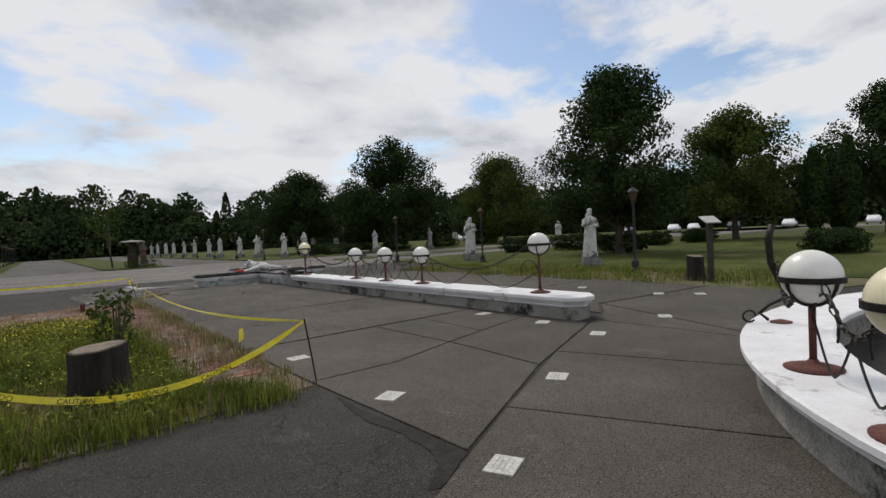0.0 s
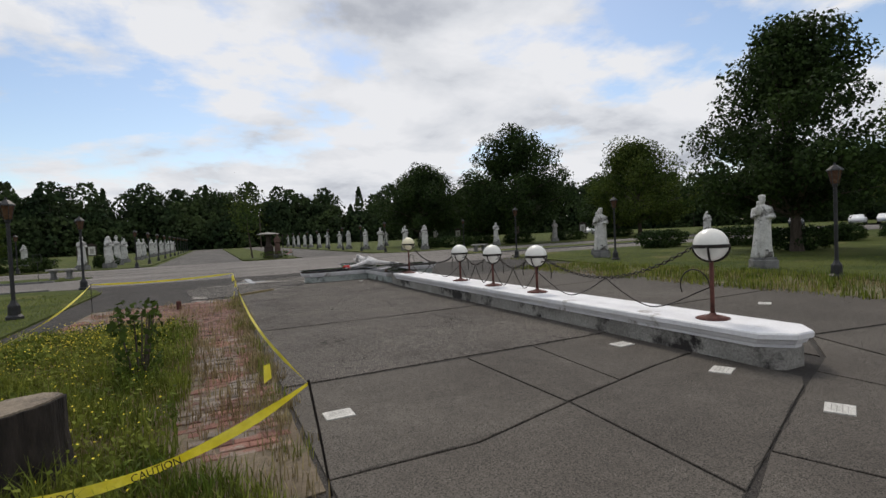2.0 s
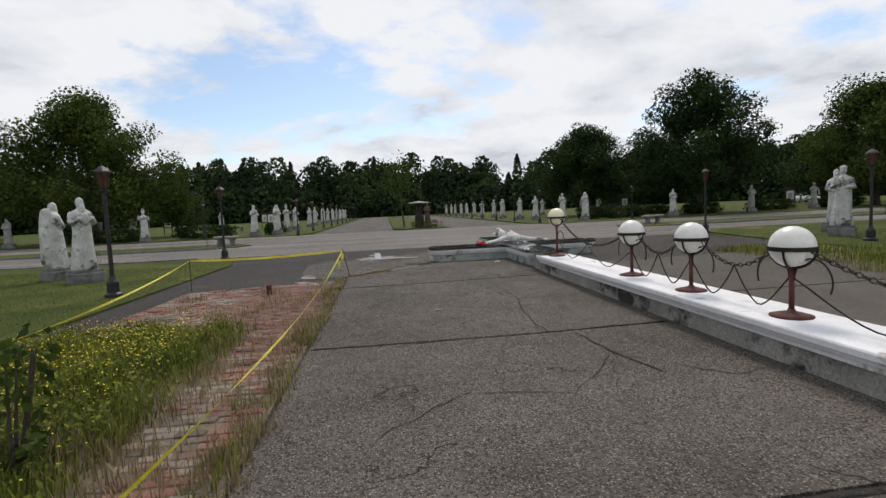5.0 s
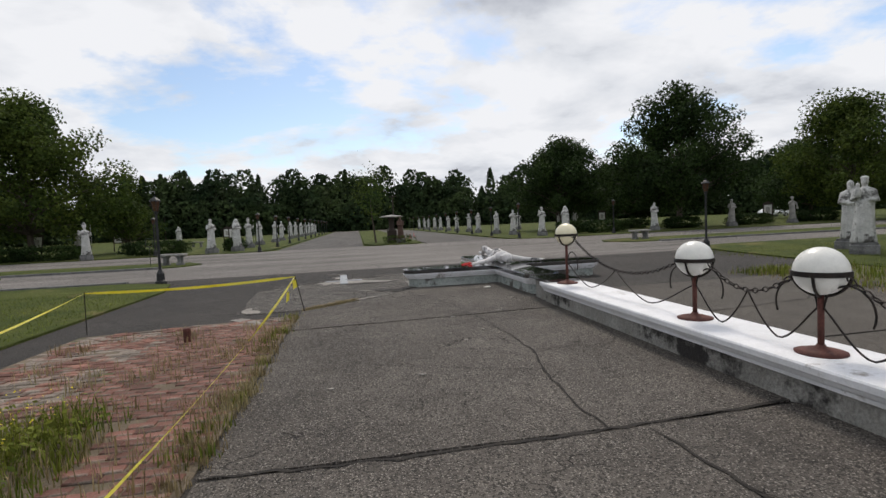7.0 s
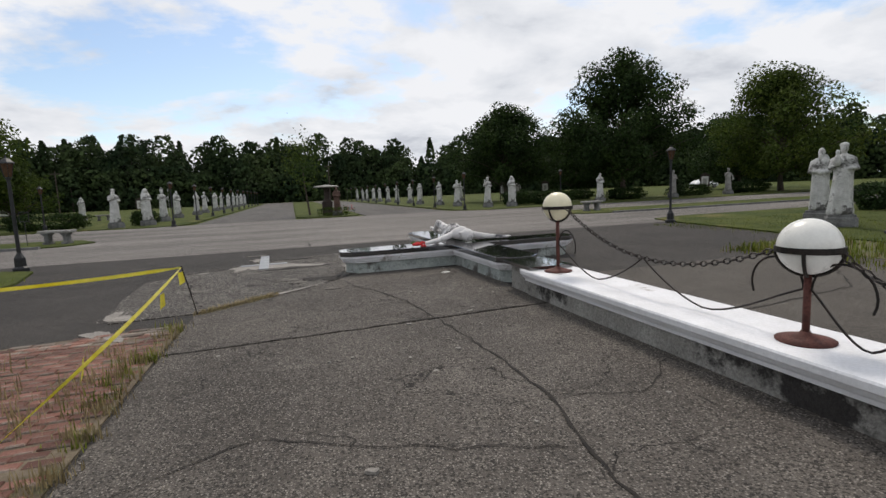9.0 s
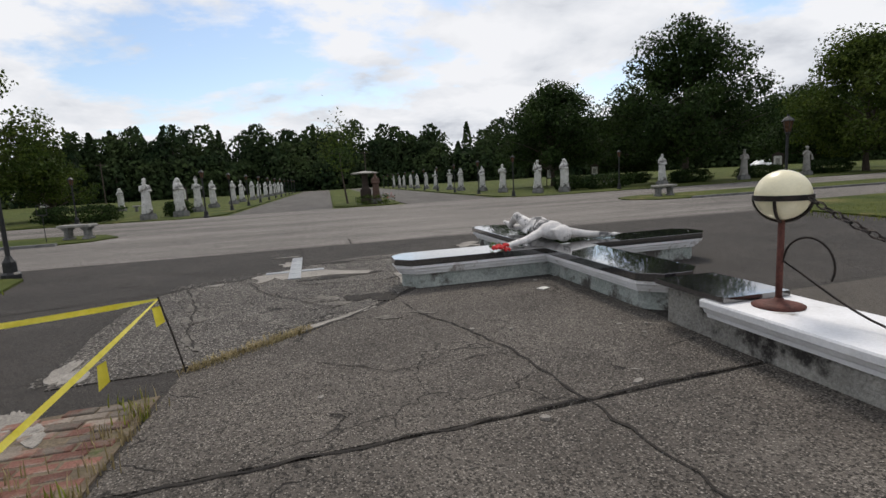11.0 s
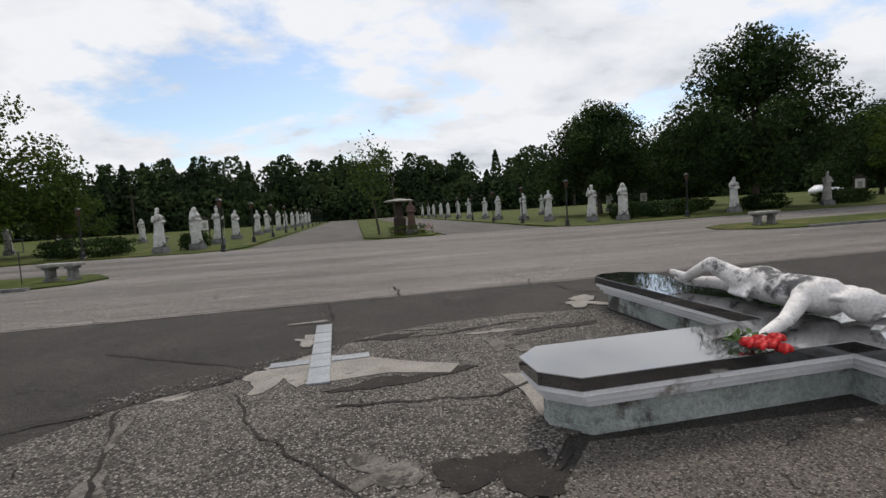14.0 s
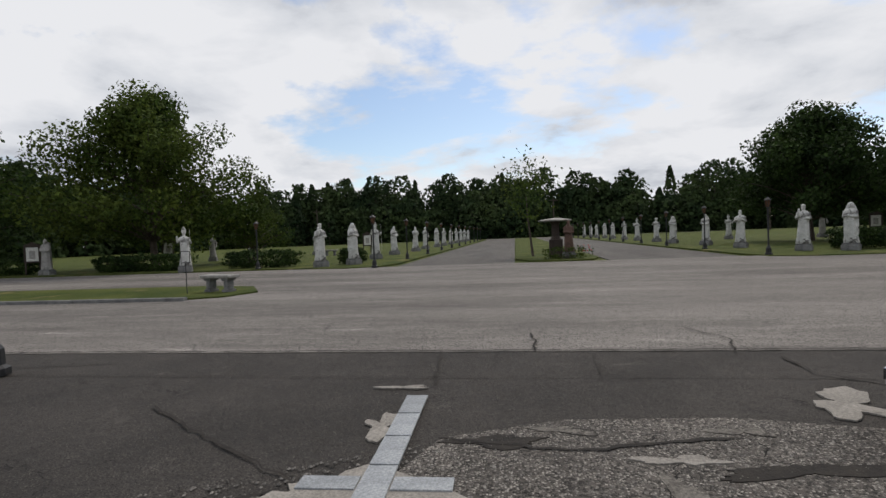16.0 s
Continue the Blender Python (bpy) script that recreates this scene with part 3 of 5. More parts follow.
CRACKS = [
    ([(4.55, 17.4), (4.86, 16.32), (5.08, 14.38), (5.13, 12.84), (4.94, 12.0), (4.88, 11.21), (4.89, 10.6)], 0.018),
    ([(2.2, 10.6), (3.36, 10.55), (3.94, 10.58), (4.47, 10.59), (4.89, 10.6), (5.72, 10.66), (6.48, 10.72)], 0.026),
    ([(2.2, 15.06), (3.03, 15.12), (4.66, 15.25), (6.25, 15.4)], 0.02),
    ([(5.18, 10.55), (5.23, 10.12), (5.22, 9.74), (5.4, 9.0)], 0.02),
    ([(2.2, 7.04), (3.18, 7.05), (4.24, 7.08), (6.4, 7.16)], 0.014),
    ([(3.1, 17.62), (3.8, 18.3), (4.4, 19.1)], 0.03),
    ([(-3.5, 19.6), (-0.8, 20.2), (0.56, 20.54), (1.23, 20.76), (1.68, 21.0), (2.2, 21.4)], 0.03),
    ([(1.22, 20.76), (1.25, 20.95), (1.3, 21.1)], 0.02),
    ([(0.18, 22.8), (1.48, 21.92), (2.17, 21.5)], 0.02),
    ([(-9, 24.97), (-2, 25.02), (4, 24.98), (12, 25.0), (20, 24.95)], 0.035),
    ([(2.65, 24.95), (2.72, 24.2), (2.8, 23.5)], 0.025),
    ([(-6, 23.9), (-2.73, 23.83), (1.69, 23.78), (5.26, 23.81), (9.5, 23.8)], 0.012),
    ([(3.86, 24.95), (3.9, 25.5), (3.86, 26.11)], 0.03),
    ([(4.56, 24.75), (4.52, 23.87)], 0.014),
    ([(6.17, 24.68), (6.45, 25.6), (6.0, 26.6)], 0.02),
    ([(6.59, 24.67), (6.6, 23.98), (7.01, 23.6), (8.5, 23.2)], 0.03),
    ([(-3.5, 24.1), (-1.6, 24.4)], 0.022),
    ([(2.2, 4.89), (3.19, 4.89), (4.3, 5.22), (5.69, 5.61), (6.45, 5.78)], 0.005),
    ([(4.145, 3.56), (4.26, 5.2), (4.21, 7.05)], 0.005),
    ([(5.06, 5.45), (5.14, 6.25), (5.2, 7.06)], 0.005),
    ([(1.64, 2.21), (3.0, 2.93), (4.0, 3.49), (4.78, 3.82), (6.3, 4.46)], 0.005),
    ([(2.1, 20.75), (2.4, 19.9), (2.9, 19.2), (3.4, 18.5)], 0.014),
    ([(1.2, 20.7), (1.6, 19.4), (1.75, 18.6), (1.85, 18.1), (2.05, 17.5)], 0.022),
    ([(4.2, 18.4), (4.34, 17.85), (4.56, 17.32)], 0.016),
    ([(2.3, 12.4), (3.1, 12.9), (3.9, 12.5), (4.9, 12.1)], 0.009),
    ([(5.1, 12.8), (5.8, 12.6), (6.4, 13.1)], 0.010),
    ([(2.9, 8.2), (3.6, 8.9), (4.5, 8.7), (5.2, 9.6)], 0.009),
    ([(5.2, 9.7), (5.9, 8.8), (6.4, 8.9)], 0.010),
    ([(3.2, 16.7), (3.9, 16.2), (4.8, 16.35)], 0.009),
    ([(8.0, 14.0), (10.5, 14.4), (12.5, 16.2)], 0.02),
    ([(3.0, 22.2), (4.0, 22.0), (5.2, 22.3)], 0.03),
    ([(2.9, 20.2), (4.2, 20.0), (5.2, 20.6)], 0.025),
]
for i, (pts, w) in enumerate(CRACKS):
    thing("crack", crack(pts, w * 0.85, i), JOINT, "dark ragged crack in the paving", "crack", kind="structure", at=pose(0, 0, 0.021))
# broken asphalt trench by the first stake and darker broken patches
for i, (cx, cy, rx, ry) in enumerate([(3.9, 18.93, 0.30, 0.24), (3.5, 20.62, 0.5, 0.13), (3.5, 22.15, 0.35, 0.09), (4.65, 20.2, 0.2, 0.3), (5.4, 21.8, 0.5, 0.09)]):
    thing("asphalt_scar", prism(blob_outline(0, 0, rx, ry, i + 40, n=64, rough=0.6), 0.004, 0.018), JOINT, "crumbled dark hole in the paving", "pothole", kind="structure", at=pose(cx, cy, 0, 0, 0, 12))
TRENCH = [(2.09, 4.25), (2.06, 3.65), (2.13, 3.16), (2.16, 2.7), (2.16, 2.5), (1.72, 2.26), (1.66, 2.3), (1.9, 2.5), (2.0, 2.7), (2.02, 3.15), (1.96, 3.52), (2.03, 3.95)]
rt = random.Random(33)
edge = []
for (x0, y0), (x1, y1) in zip(TRENCH, TRENCH[1:] + TRENCH[:1]):
    for k in range(7):
        edge.append((x0 + (x1 - x0) * k / 7 + rt.uniform(-0.014, 0.014), y0 + (y1 - y0) * k / 7 + rt.uniform(-0.014, 0.014)))
thing("asphalt_scar", prism(edge, 0.002, 0.005), JOINT, "crumbled dark trench along the slab edge", "pothole", kind="structure")
for i, (cx, cy, rx, ry, rot) in enumerate([(1.62, 19.35, 0.06, 0.34, 12), (1.76, 18.6, 0.08, 0.26, 8), (1.95, 17.75, 0.07, 0.25, 15), (1.42, 20.2, 0.05, 0.22, 10), (3.25, 19.1, 0.16, 0.22, -20), (3.45, 18.7, 0.07, 0.2, -35), (4.36, 17.86, 0.13, 0.045, -30), (3.95, 17.8, 0.11, 0.07, 0), (4.65, 21.35, 0.14, 0.3, 10), (3.96, 22.37, 0.2, 0.06, 0), (5.27, 22.4, 0.16, 0.07, 0), (2.45, 21.15, 0.24, 0.42, 0), (2.55, 22.4, 0.13, 0.22, 20), (1.1, 17.2, 0.10, 0.4, 10), (1.25, 16.2, 0.13, 0.28, 30), (4.7, 21.9, 0.2, 0.07, 0), (1.55, 20.85, 0.16, 0.06, 20), (6.35, 23.05, 0.27, 0.3, 0), (2.5, 23.42, 0.2, 0.05, 0)]):
    thing("mortar_patch", prism(blob_outline(0, 0, rx, ry, i + 3, rough=0.8, n=56), 0.005, 0.0185 + 0.001 * (i % 4)), WORN if i < 11 else PATCHM, "pale flaking mortar patch on the asphalt", "patch", kind="structure", at=pose(cx, cy, 0, 0, 0, rot))

for pts in ([(2.20, 21.43), (2.53, 21.5), (2.83, 21.65), (3.2, 21.45), (3.65, 21.1), (4.07, 20.87), (3.94, 20.65), (3.4, 20.85), (2.98, 20.8), (2.69, 20.78), (2.5, 20.95)], [(4.35, 20.45), (4.55, 20.4), (4.62, 19.9), (4.52, 19.4), (4.36, 19.55), (4.4, 20.0)], [(3.06, 17.66), (3.5, 17.98), (3.9, 18.36), (3.84, 18.42), (3.4, 18.04), (3.0, 17.74)]):
    thing("mortar_patch", prism(pts, 0.005, 0.0205), PATCHM, "pale flaking mortar patch on the asphalt", "patch", kind="structure")

# slate-tile cross set in the paving
inlay = empty("slate_cross", "small cross of grey slate tiles laid in the paving", "paving cross", at=pose(2.74, 21.9, 0.012, 0, 0, 2))
for k in range(5):
    part("tile", box(-0.1, 0.1, -0.23, 0.23, 0, 0.02, bevel=0.004), SLATE, inlay, at=pose(0, -0.92 + 0.48 * k, 0))
for sx in (-1, 1):
    part("tile", box(-0.19, 0.19, -0.08, 0.08, 0, 0.02, bevel=0.004), SLATE, inlay, at=pose(sx * 0.30, -0.44, 0))

# engraved plaques set in the walkway
PLQ = [(2.42, 3.85), (2.17, 2.18), (3.9, 3.12), (5.87, 3.97), (6.1, 5.12), (6.13, 6.5), (7.62, 3.92), (10.07, 5.3), (10.42, 4.6), (2.44, 5.97), (10.3, 7.36)]
plq = empty("plaque", "pale engraved stone plaque set in the walkway", "plaque", "plaques in the walkway")
part("slab", box(-0.122, 0.122, -0.098, 0.098, 0.012, 0.026, bevel=0.004), PLATE, plq)
bm = bmesh.new()
for k in range(4):
    add_box(bm, -0.085, 0.085 - 0.03 * (k % 2), 0.05 - 0.035 * k, 0.056 - 0.035 * k, 0.0255, 0.0265)
part("lettering", bm, STONED, plq, "worn engraved lines")
rngp = random.Random(4)
for i, (x, y) in enumerate(PLQ):
    m = pose(x, y, 0, 0, 0, (4 if 5.5 < y < 7 else 30) + rngp.uniform(-6, 6))
    if i == 0:
        plq.matrix_basis = m
    else:
        copy_thing(plq, m)


# ---- low wall, cap, basin ----
def chamfered(x0, x1, y0, y1, c):
    return [(x0 + c, y0), (x1 - c, y0), (x1, y0 + c), (x1, y1), (x0, y1), (x0, y0 + c)]


wall = empty("low_wall", "long low rendered wall with a white painted cap", "low wall")
part("wall_base", prism(chamfered(6.52, 7.05, 4.82, 15.95, 0.12), -0.03, 0.215), RENDERW, wall, "stained grey render, blackened low down")
loops = []
for o, z in ((-0.02, 0.20), (0.03, 0.215), (0.035, 0.25), (0.06, 0.265), (0.075, 0.30), (0.105, 0.315), (0.11, 0.365), (0.10, 0.38)):
    loops.append([(x, y, z) for x, y in chamfered(6.52 - o, 7.05 + o, 4.82 - o, 15.97, 0.12 + 0.12)])
part("cap", stacked(loops), WHITE, wall, "white painted moulded cap, chipped")
part("end_slab", prism([(6.45, 15.75), (7.1, 15.75), (7.1, 16.62), (6.45, 16.62)], 0.384, 0.43), GRANITE, wall, "polished black granite slab")
part("end_block", box(6.55, 7.0, 15.97, 16.55, -0.03, 0.384), RENDERW, wall)

BX, BY, BR = 6.8, -3.15, 5.33
basin = empty("basin_wall", "round basin wall with a white painted cap", "basin")


def ring(prof, seg=96):
    bm = bmesh.new()
    rows = [[bm.verts.new((BX + r * math.cos(2 * math.pi * i / seg), BY + r * math.sin(2 * math.pi * i / seg), z)) for i in range(seg)] for r, z in prof]
    for a, b in zip(rows, rows[1:] + rows[:1]):
        for i in range(seg):
            bm.faces.new((a[i], a[(i + 1) % seg], b[(i + 1) % seg], b[i]))
    bmesh.ops.recalc_face_normals(bm, faces=bm.faces)
    return bm


part("wall_base", ring([(BR - 0.12, -0.03), (BR - 0.12, 0.26), (BR - 0.66, 0.26), (BR - 0.66, -0.03)]), RENDERW, basin, "stained grey render")
part("cap", ring([(BR - 0.13, 0.25), (BR - 0.07, 0.265), (BR - 0.06, 0.30), (BR - 0.02, 0.32), (BR, 0.34), (BR, 0.38), (BR - 0.02, 0.39), (BR - 0.72, 0.39), (BR - 0.74, 0.38), (BR - 0.74, 0.33), (BR - 0.66, 0.25)]), WHITE, basin, "white painted cap, chipped and scratched")
thing("basin_floor", prism([(BX + 4.85 * math.cos(a * math.pi / 24), BY + 4.85 * math.sin(a * math.pi / 24)) for a in range(48)], -0.02, 0.008), JOINT, "dark dry floor of the round basin", "basin floor", kind="structure")


# ---- globe lamps, chains and scrolls on the walls ----
def globe_lamp(globe_mat, label, c=0.86, r=0.187):
    lamp = empty("globe_lamp", label, "lamp", "globe lamps on the low walls")
    part("base_plate", lathe([(0.18, 0), (0.182, 0.012), (0.12, 0.03), (0.04, 0.05), (0.03, 0.07)], 24), RUST, lamp, "rusted red base disc", True)
    part("pole", lathe([(0.024, 0.04), (0.024, c - r)], 12), RUST, lamp, "", True)
    part("globe", lathe([(r * math.cos(a), c + r * math.sin(a)) for a in np.linspace(-1.5, 1.56, 18)], 28), globe_mat, lamp, "", True)
    part("ring", lathe([(r + 0.002, c - 0.035), (r + 0.012, c - 0.035), (r + 0.012, c + 0.005), (r + 0.002, c + 0.005)], 28), IRON, lamp, "dark iron band")
    for k in range(4):
        a = k * math.pi / 2 + 0.5
        pts = [(math.cos(a) * (r + 0.012) * math.cos(t), math.sin(a) * (r + 0.012) * math.cos(t), c + (r + 0.012) * math.sin(t)) for t in np.linspace(-0.15, -1.45, 7)]
        part("bracket", tube(pts, 0.012, 6), IRON, lamp)
    return lamp


LAMP_Y = [5.71, 9.16, 10.70, 12.2, 15.55]
LX, CAPZ = 6.77, 0.38
lamp0 = globe_lamp(GLOBE, "white glass globe lamp on a rusted iron post")
lamp0.matrix_basis = pose(LX, LAMP_Y[0], CAPZ)
lamps = globe_lamp(GLOBE, "short lamp with a large white glass globe", 0.655, 0.19)
lamps.matrix_basis = pose(LX, LAMP_Y[1], CAPZ)
for y in LAMP_Y[2:4]:
    copy_thing(lamps, pose(LX, y, CAPZ))
lampy = globe_lamp(GLOBEY, "yellowed glass globe lamp on a rusted iron post")
lampy.matrix_basis = pose(LX, LAMP_Y[4], CAPZ)
lampb = globe_lamp(GLOBEY, "short lamp with a large yellowed globe", 0.655, 0.19)
lampb.matrix_basis = pose(BX + 4.95 * math.cos(radians(28)), BY + 4.95 * math.sin(radians(28)), 0.39)
basin_at = []
BASIN_LAMPS = [(121.2, 4.97), (135.5, 5.1), (153, 5.0), (171, 5.0), (62, 5.0), (44, 5.0)]
for k, (a, r) in enumerate(BASIN_LAMPS):
    x, y = BX + r * math.cos(radians(a)), BY + r * math.sin(radians(a))
    basin_at.append((x, y))
    copy_thing(lampb if k == 1 else lamps, pose(x, y, 0.39, 0, 0, a))


def chain_mesh(p, q, sag):
    p, q = Vector(p), Vector(q)
    n = max(8, int((q - p).length * 1.06 / 0.062))
    pts = [p.lerp(q, i / n) - Vector((0, 0, 4 * sag * (i / n) * (1 - i / n))) for i in range(n + 1)]
    bm = bmesh.new()
    for i, (a, b) in enumerate(zip(pts, pts[1:])):
        d = (b - a).normalized()
        s = d.cross(Vector((0, 0, 1))).normalized()
        w = d.cross(s) if i % 2 else s
        mid, hl = (a + b) / 2, (b - a).length * 0.62
        loop = [mid + d * hl * math.cos(t) + w * 0.021 * math.sin(t) for t in [k * math.pi / 4 for k in range(8)]]
        nn = d.cross(w)
        rows = []
        for k, c in enumerate(loop):
            o = (c - mid).normalized()
            rows.append([bm.verts.new(c + 0.0075 * (math.cos(t) * o + math.sin(t) * nn)) for t in (0, 1.57, 3.14, 4.71)])
        for k in range(8):
            r0, r1 = rows[k], rows[(k + 1) % 8]
            for j in range(4):
                bm.faces.new((r0[j], r0[(j + 1) % 4], r1[(j + 1) % 4], r1[j]))
    return bm


def scroll_pts(p, q, mid_z, wall_z):
    """Hoop beside the post at p, then a swag low over the cap and up to the chain half-way to q."""
    p, q = Vector(p), Vector(q)
    d = (q - p)
    half = d.length / 2
    d.normalize()
    R0 = 0.2
    pts = []
    for t in np.linspace(-25, 180, 16):
        pts.append(p + d * (0.03 + R0 + R0 * math.cos(radians(t))) + Vector((0, 0, wall_z + 0.36 + R0 * math.sin(radians(t)))))
    n = 14
    for i in range(1, n + 1):
        t = i / n
        s = 0.03 + (half - 0.03) * t ** 0.9
        z = wall_z + 0.36 + (0.03 - 0.36) * math.sin(min(1, t * 1.9) * math.pi / 2) + (mid_z - wall_z - 0.03) * max(0, (t - 0.45) / 0.55) ** 1.6
        pts.append(p + d * s + Vector((0, 0, z)))
    return pts


def span(a, b, wall_z, sag, za=0.62, zb=0.62):
    A, B = Vector((*a, 0)), Vector((*b, 0))
    d = (B - A).normalized()
    zt = wall_z + (za + zb) / 2
    off = 0.22
    thing("chain", chain_mesh(A + d * off + Vector((0, 0, wall_z + za)), B - d * off + Vector((0, 0, wall_z + zb)), sag), IRON, "black iron link chain slung between globe lamps", "chain", "chains between lamps")
    for p, q in ((A, B), (B, A)):
        thing("scroll", tube(scroll_pts(p, q, zt - sag, wall_z), 0.0085, 6), IRON, "thin wrought-iron scroll under the chain", "iron scroll", "iron scrolls on the walls", smooth=True)


TOPS = [0.84, 0.62, 0.62, 0.62, 0.84]
for y0, y1, z0, z1 in zip(LAMP_Y, LAMP_Y[1:], TOPS, TOPS[1:]):
    span((LX, y0), (LX, y1), CAPZ, 0.10 + 0.075 * (y1 - y0), z0, z1)
for i, j in ((0, 1), (1, 2), (2, 3), (4, 5)):
    span(basin_at[i], basin_at[j], 0.39, 0.26)

thing("chain", chain_mesh((basin_at[0][0] + 0.1, basin_at[0][1] + 0.12, 1.0), (5.93, 1.83, 1.02), 0.30), IRON, "black iron chain slung from lamp to hook", "chain", "chains between lamps")
# leaning iron hook with a curl and a reading stand behind it
hook = empty("iron_hook", "dark curved iron hook with curled foot and chain", "iron hook", at=pose(5.95, 1.82, 0.39, 0, 0, -50))
part("stem", tube([(-0.12, 0, 0.03), (-0.20, 0, 0.10), (-0.10, 0, 0.2), (0.06, 0, 0.26), (0.0, 0, 0.42), (-0.08, 0, 0.62), (-0.10, 0, 0.86), (-0.06, 0, 1.02)], [0.018, 0.02, 0.022, 0.025, 0.03, 0.034, 0.036, 0.036], 8), IRON, hook, "", True)
part("curl", tube([(-0.3 + 0.06 * math.cos(t), 0, 0.07 + 0.06 * math.sin(t)) for t in np.linspace(0, 5.6, 14)], 0.011, 6), IRON, hook, "", True)
part("foot", lathe([(0.1, 0), (0.1, 0.012), (0.03, 0.03)], 16), RUST, hook)
stand = empty("reading_stand", "dark wooden post with a slanted pale plaque", "reading stand", at=pose(12.6, 5.3, 0, 0, 0, -30))
part("post", box(-0.06, 0.06, -0.05, 0.05, 0, 1.5, bevel=0.01), TREAD, stand)
part("plaque", box(-0.2, 0.2, -0.16, 0.16, -0.015, 0.015, bevel=0.005), PLATE, stand, at=pose(0, -0.02, 1.53, 30, 0, 0))

# ---- fallen cross ----
SX0, SX1, AY0, AY1, CY0, CY1, AX0, AX1 = 6.42, 7.16, 19.12, 19.86, 16.78, 22.85, 4.25, 9.32


def cross_outline(o, c=0.2):
    x0, x1, y0, y1, b, t, l, r = SX0 - o, SX1 + o, AY0 - o, AY1 + o, CY0 - o, CY1 + o, AX0 - o, AX1 + o
    return [(x0 + c, b), (x1 - c, b), (x1, b + c), (x1, y0), (r - c, y0), (r, y0 + c), (r, y1 - c), (r - c, y1), (x1, y1), (x1, t - c), (x1 - c, t), (x0 + c, t), (x0, t - c), (x0, y1), (l + c, y1), (l, y1 - c), (l, y0 + c), (l + c, y0), (x0, y0), (x0, b + c)]


monument = empty("cross_monument", "large low cross plinth with black granite top", "cross monument", at=pose(6.79, 19.49, 0, 0, 0, 1.2) @ pose(-6.79, -19.49, 0))
part("plinth", prism(cross_outline(-0.12), -0.03, 0.20), PALEBASE, monument, "flaking pale green render")
part("moulding", stacked([[(x, y, z) for x, y in cross_outline(o)] for o, z in ((-0.13, 0.19), (-0.08, 0.205), (-0.075, 0.235), (-0.045, 0.25), (-0.04, 0.285), (-0.01, 0.30), (-0.01, 0.335))]), WHITE, monument, "white painted moulding, chipped")
bm = prism(cross_outline(0.0), 0.337, 0.425)
bmesh.ops.bevel(bm, geom=[e for e in bm.edges if abs(e.verts[0].co.z - e.verts[1].co.z) < 1e-4], offset=0.004, segments=1, affect="EDGES")
part("granite_top", bm, GRANITE, monument, "polished black granite slab")

# carved figure lying face down along the arms
bm = bmesh.new()


def limb(a, b, r0, r1):
    pts = [Vector(a).lerp(Vector(b), i / 6) for i in range(7)]
    add_tube(bm, pts, [r0 + (r1 - r0) * i / 6 for i in range(7)], 10)
    add_ball(bm, a, r0, 10)
    add_ball(bm, b, r1, 10)


limb((0.02, 0.28, 0.17), (0.0, 0.85, 0.17), 0.155, 0.15)
add_ball(bm, (0.0, 0.32, 0.17), (0.23, 0.17, 0.14))
add_ball(bm, (0.0, 0.62, 0.18), (0.19, 0.24, 0.14))
add_ball(bm, (0.02, 0.95, 0.19), (0.2, 0.19, 0.16))
add_ball(bm, (0.06, 0.02, 0.15), (0.125, 0.155, 0.13))
limb((0.04, 0.2, 0.16), (0.05, 0.08, 0.15), 0.09, 0.09)
limb((-0.2, 0.3, 0.15), (-0.52, 0.08, 0.08), 0.075, 0.058)
limb((-0.52, 0.08, 0.08), (-0.88, -0.12, 0.05), 0.056, 0.038)
add_ball(bm, (-0.96, -0.15, 0.045), (0.075, 0.05, 0.03))
limb((0.22, 0.28, 0.14), (0.52, 0.2, 0.09), 0.075, 0.058)
limb((0.52, 0.2, 0.09), (0.88, 0.16, 0.06), 0.056, 0.038)
add_ball(bm, (0.97, 0.15, 0.06), (0.075, 0.05, 0.03))
for s in (-0.03, 0.0, 0.03):
    limb((-1.0, -0.15 + s, 0.05), (-1.08, -0.17 + s * 1.6, 0.035), 0.014, 0.01)
    limb((1.0, 0.15 + s, 0.06), (1.08, 0.14 + s * 1.6, 0.07), 0.014, 0.01)
limb((-0.1, 1.0, 0.2), (-0.22, 1.32, 0.34), 0.105, 0.08)
limb((-0.22, 1.32, 0.34), (-0.2, 1.75, 0.16), 0.078, 0.05)
limb((0.1, 1.02, 0.16), (0.02, 1.42, 0.12), 0.105, 0.08)
limb((0.02, 1.42, 0.12), (-0.12, 1.82, 0.1), 0.075, 0.05)
limb((-0.2, 1.75, 0.16), (-0.25, 1.93, 0.2), 0.05, 0.035)
limb((-0.12, 1.82, 0.1), (-0.16, 1.98, 0.12), 0.05, 0.035)
for k in range(26):
    a = k * 0.52
    x0 = 0.06 + 0.1 * math.cos(a)
    limb((x0, 0.02 + 0.11 * math.sin(a), 0.2), (x0 * 1.3 - 0.03, 0.22 + 0.05 * math.sin(a * 2), 0.22 + 0.03 * math.cos(a)), 0.022, 0.016)
for k in range(14):
    a = k * 0.45
    limb((-0.22 + 0.033 * k, 0.86, 0.1 + 0.19 * math.sin(math.pi * k / 13)), (-0.2 + 0.03 * k, 1.1 + 0.05 * math.sin(a), 0.1 + 0.2 * math.sin(math.pi * k / 13)), 0.024, 0.02)
fig = new("fallen_statue", fused("fallen_statue", bm, FIGURE, 0.016, 2))
fig.matrix_basis = pose(6.82, 19.42, 0.418, 0, 0, -2)
tagged(fig, "fallen white carved figure lying face down, paint blackened", "statue")
roses = empty("rose_bunch", "bunch of red roses laid on the granite", "flowers", at=pose(5.74, 19.18, 0.426))
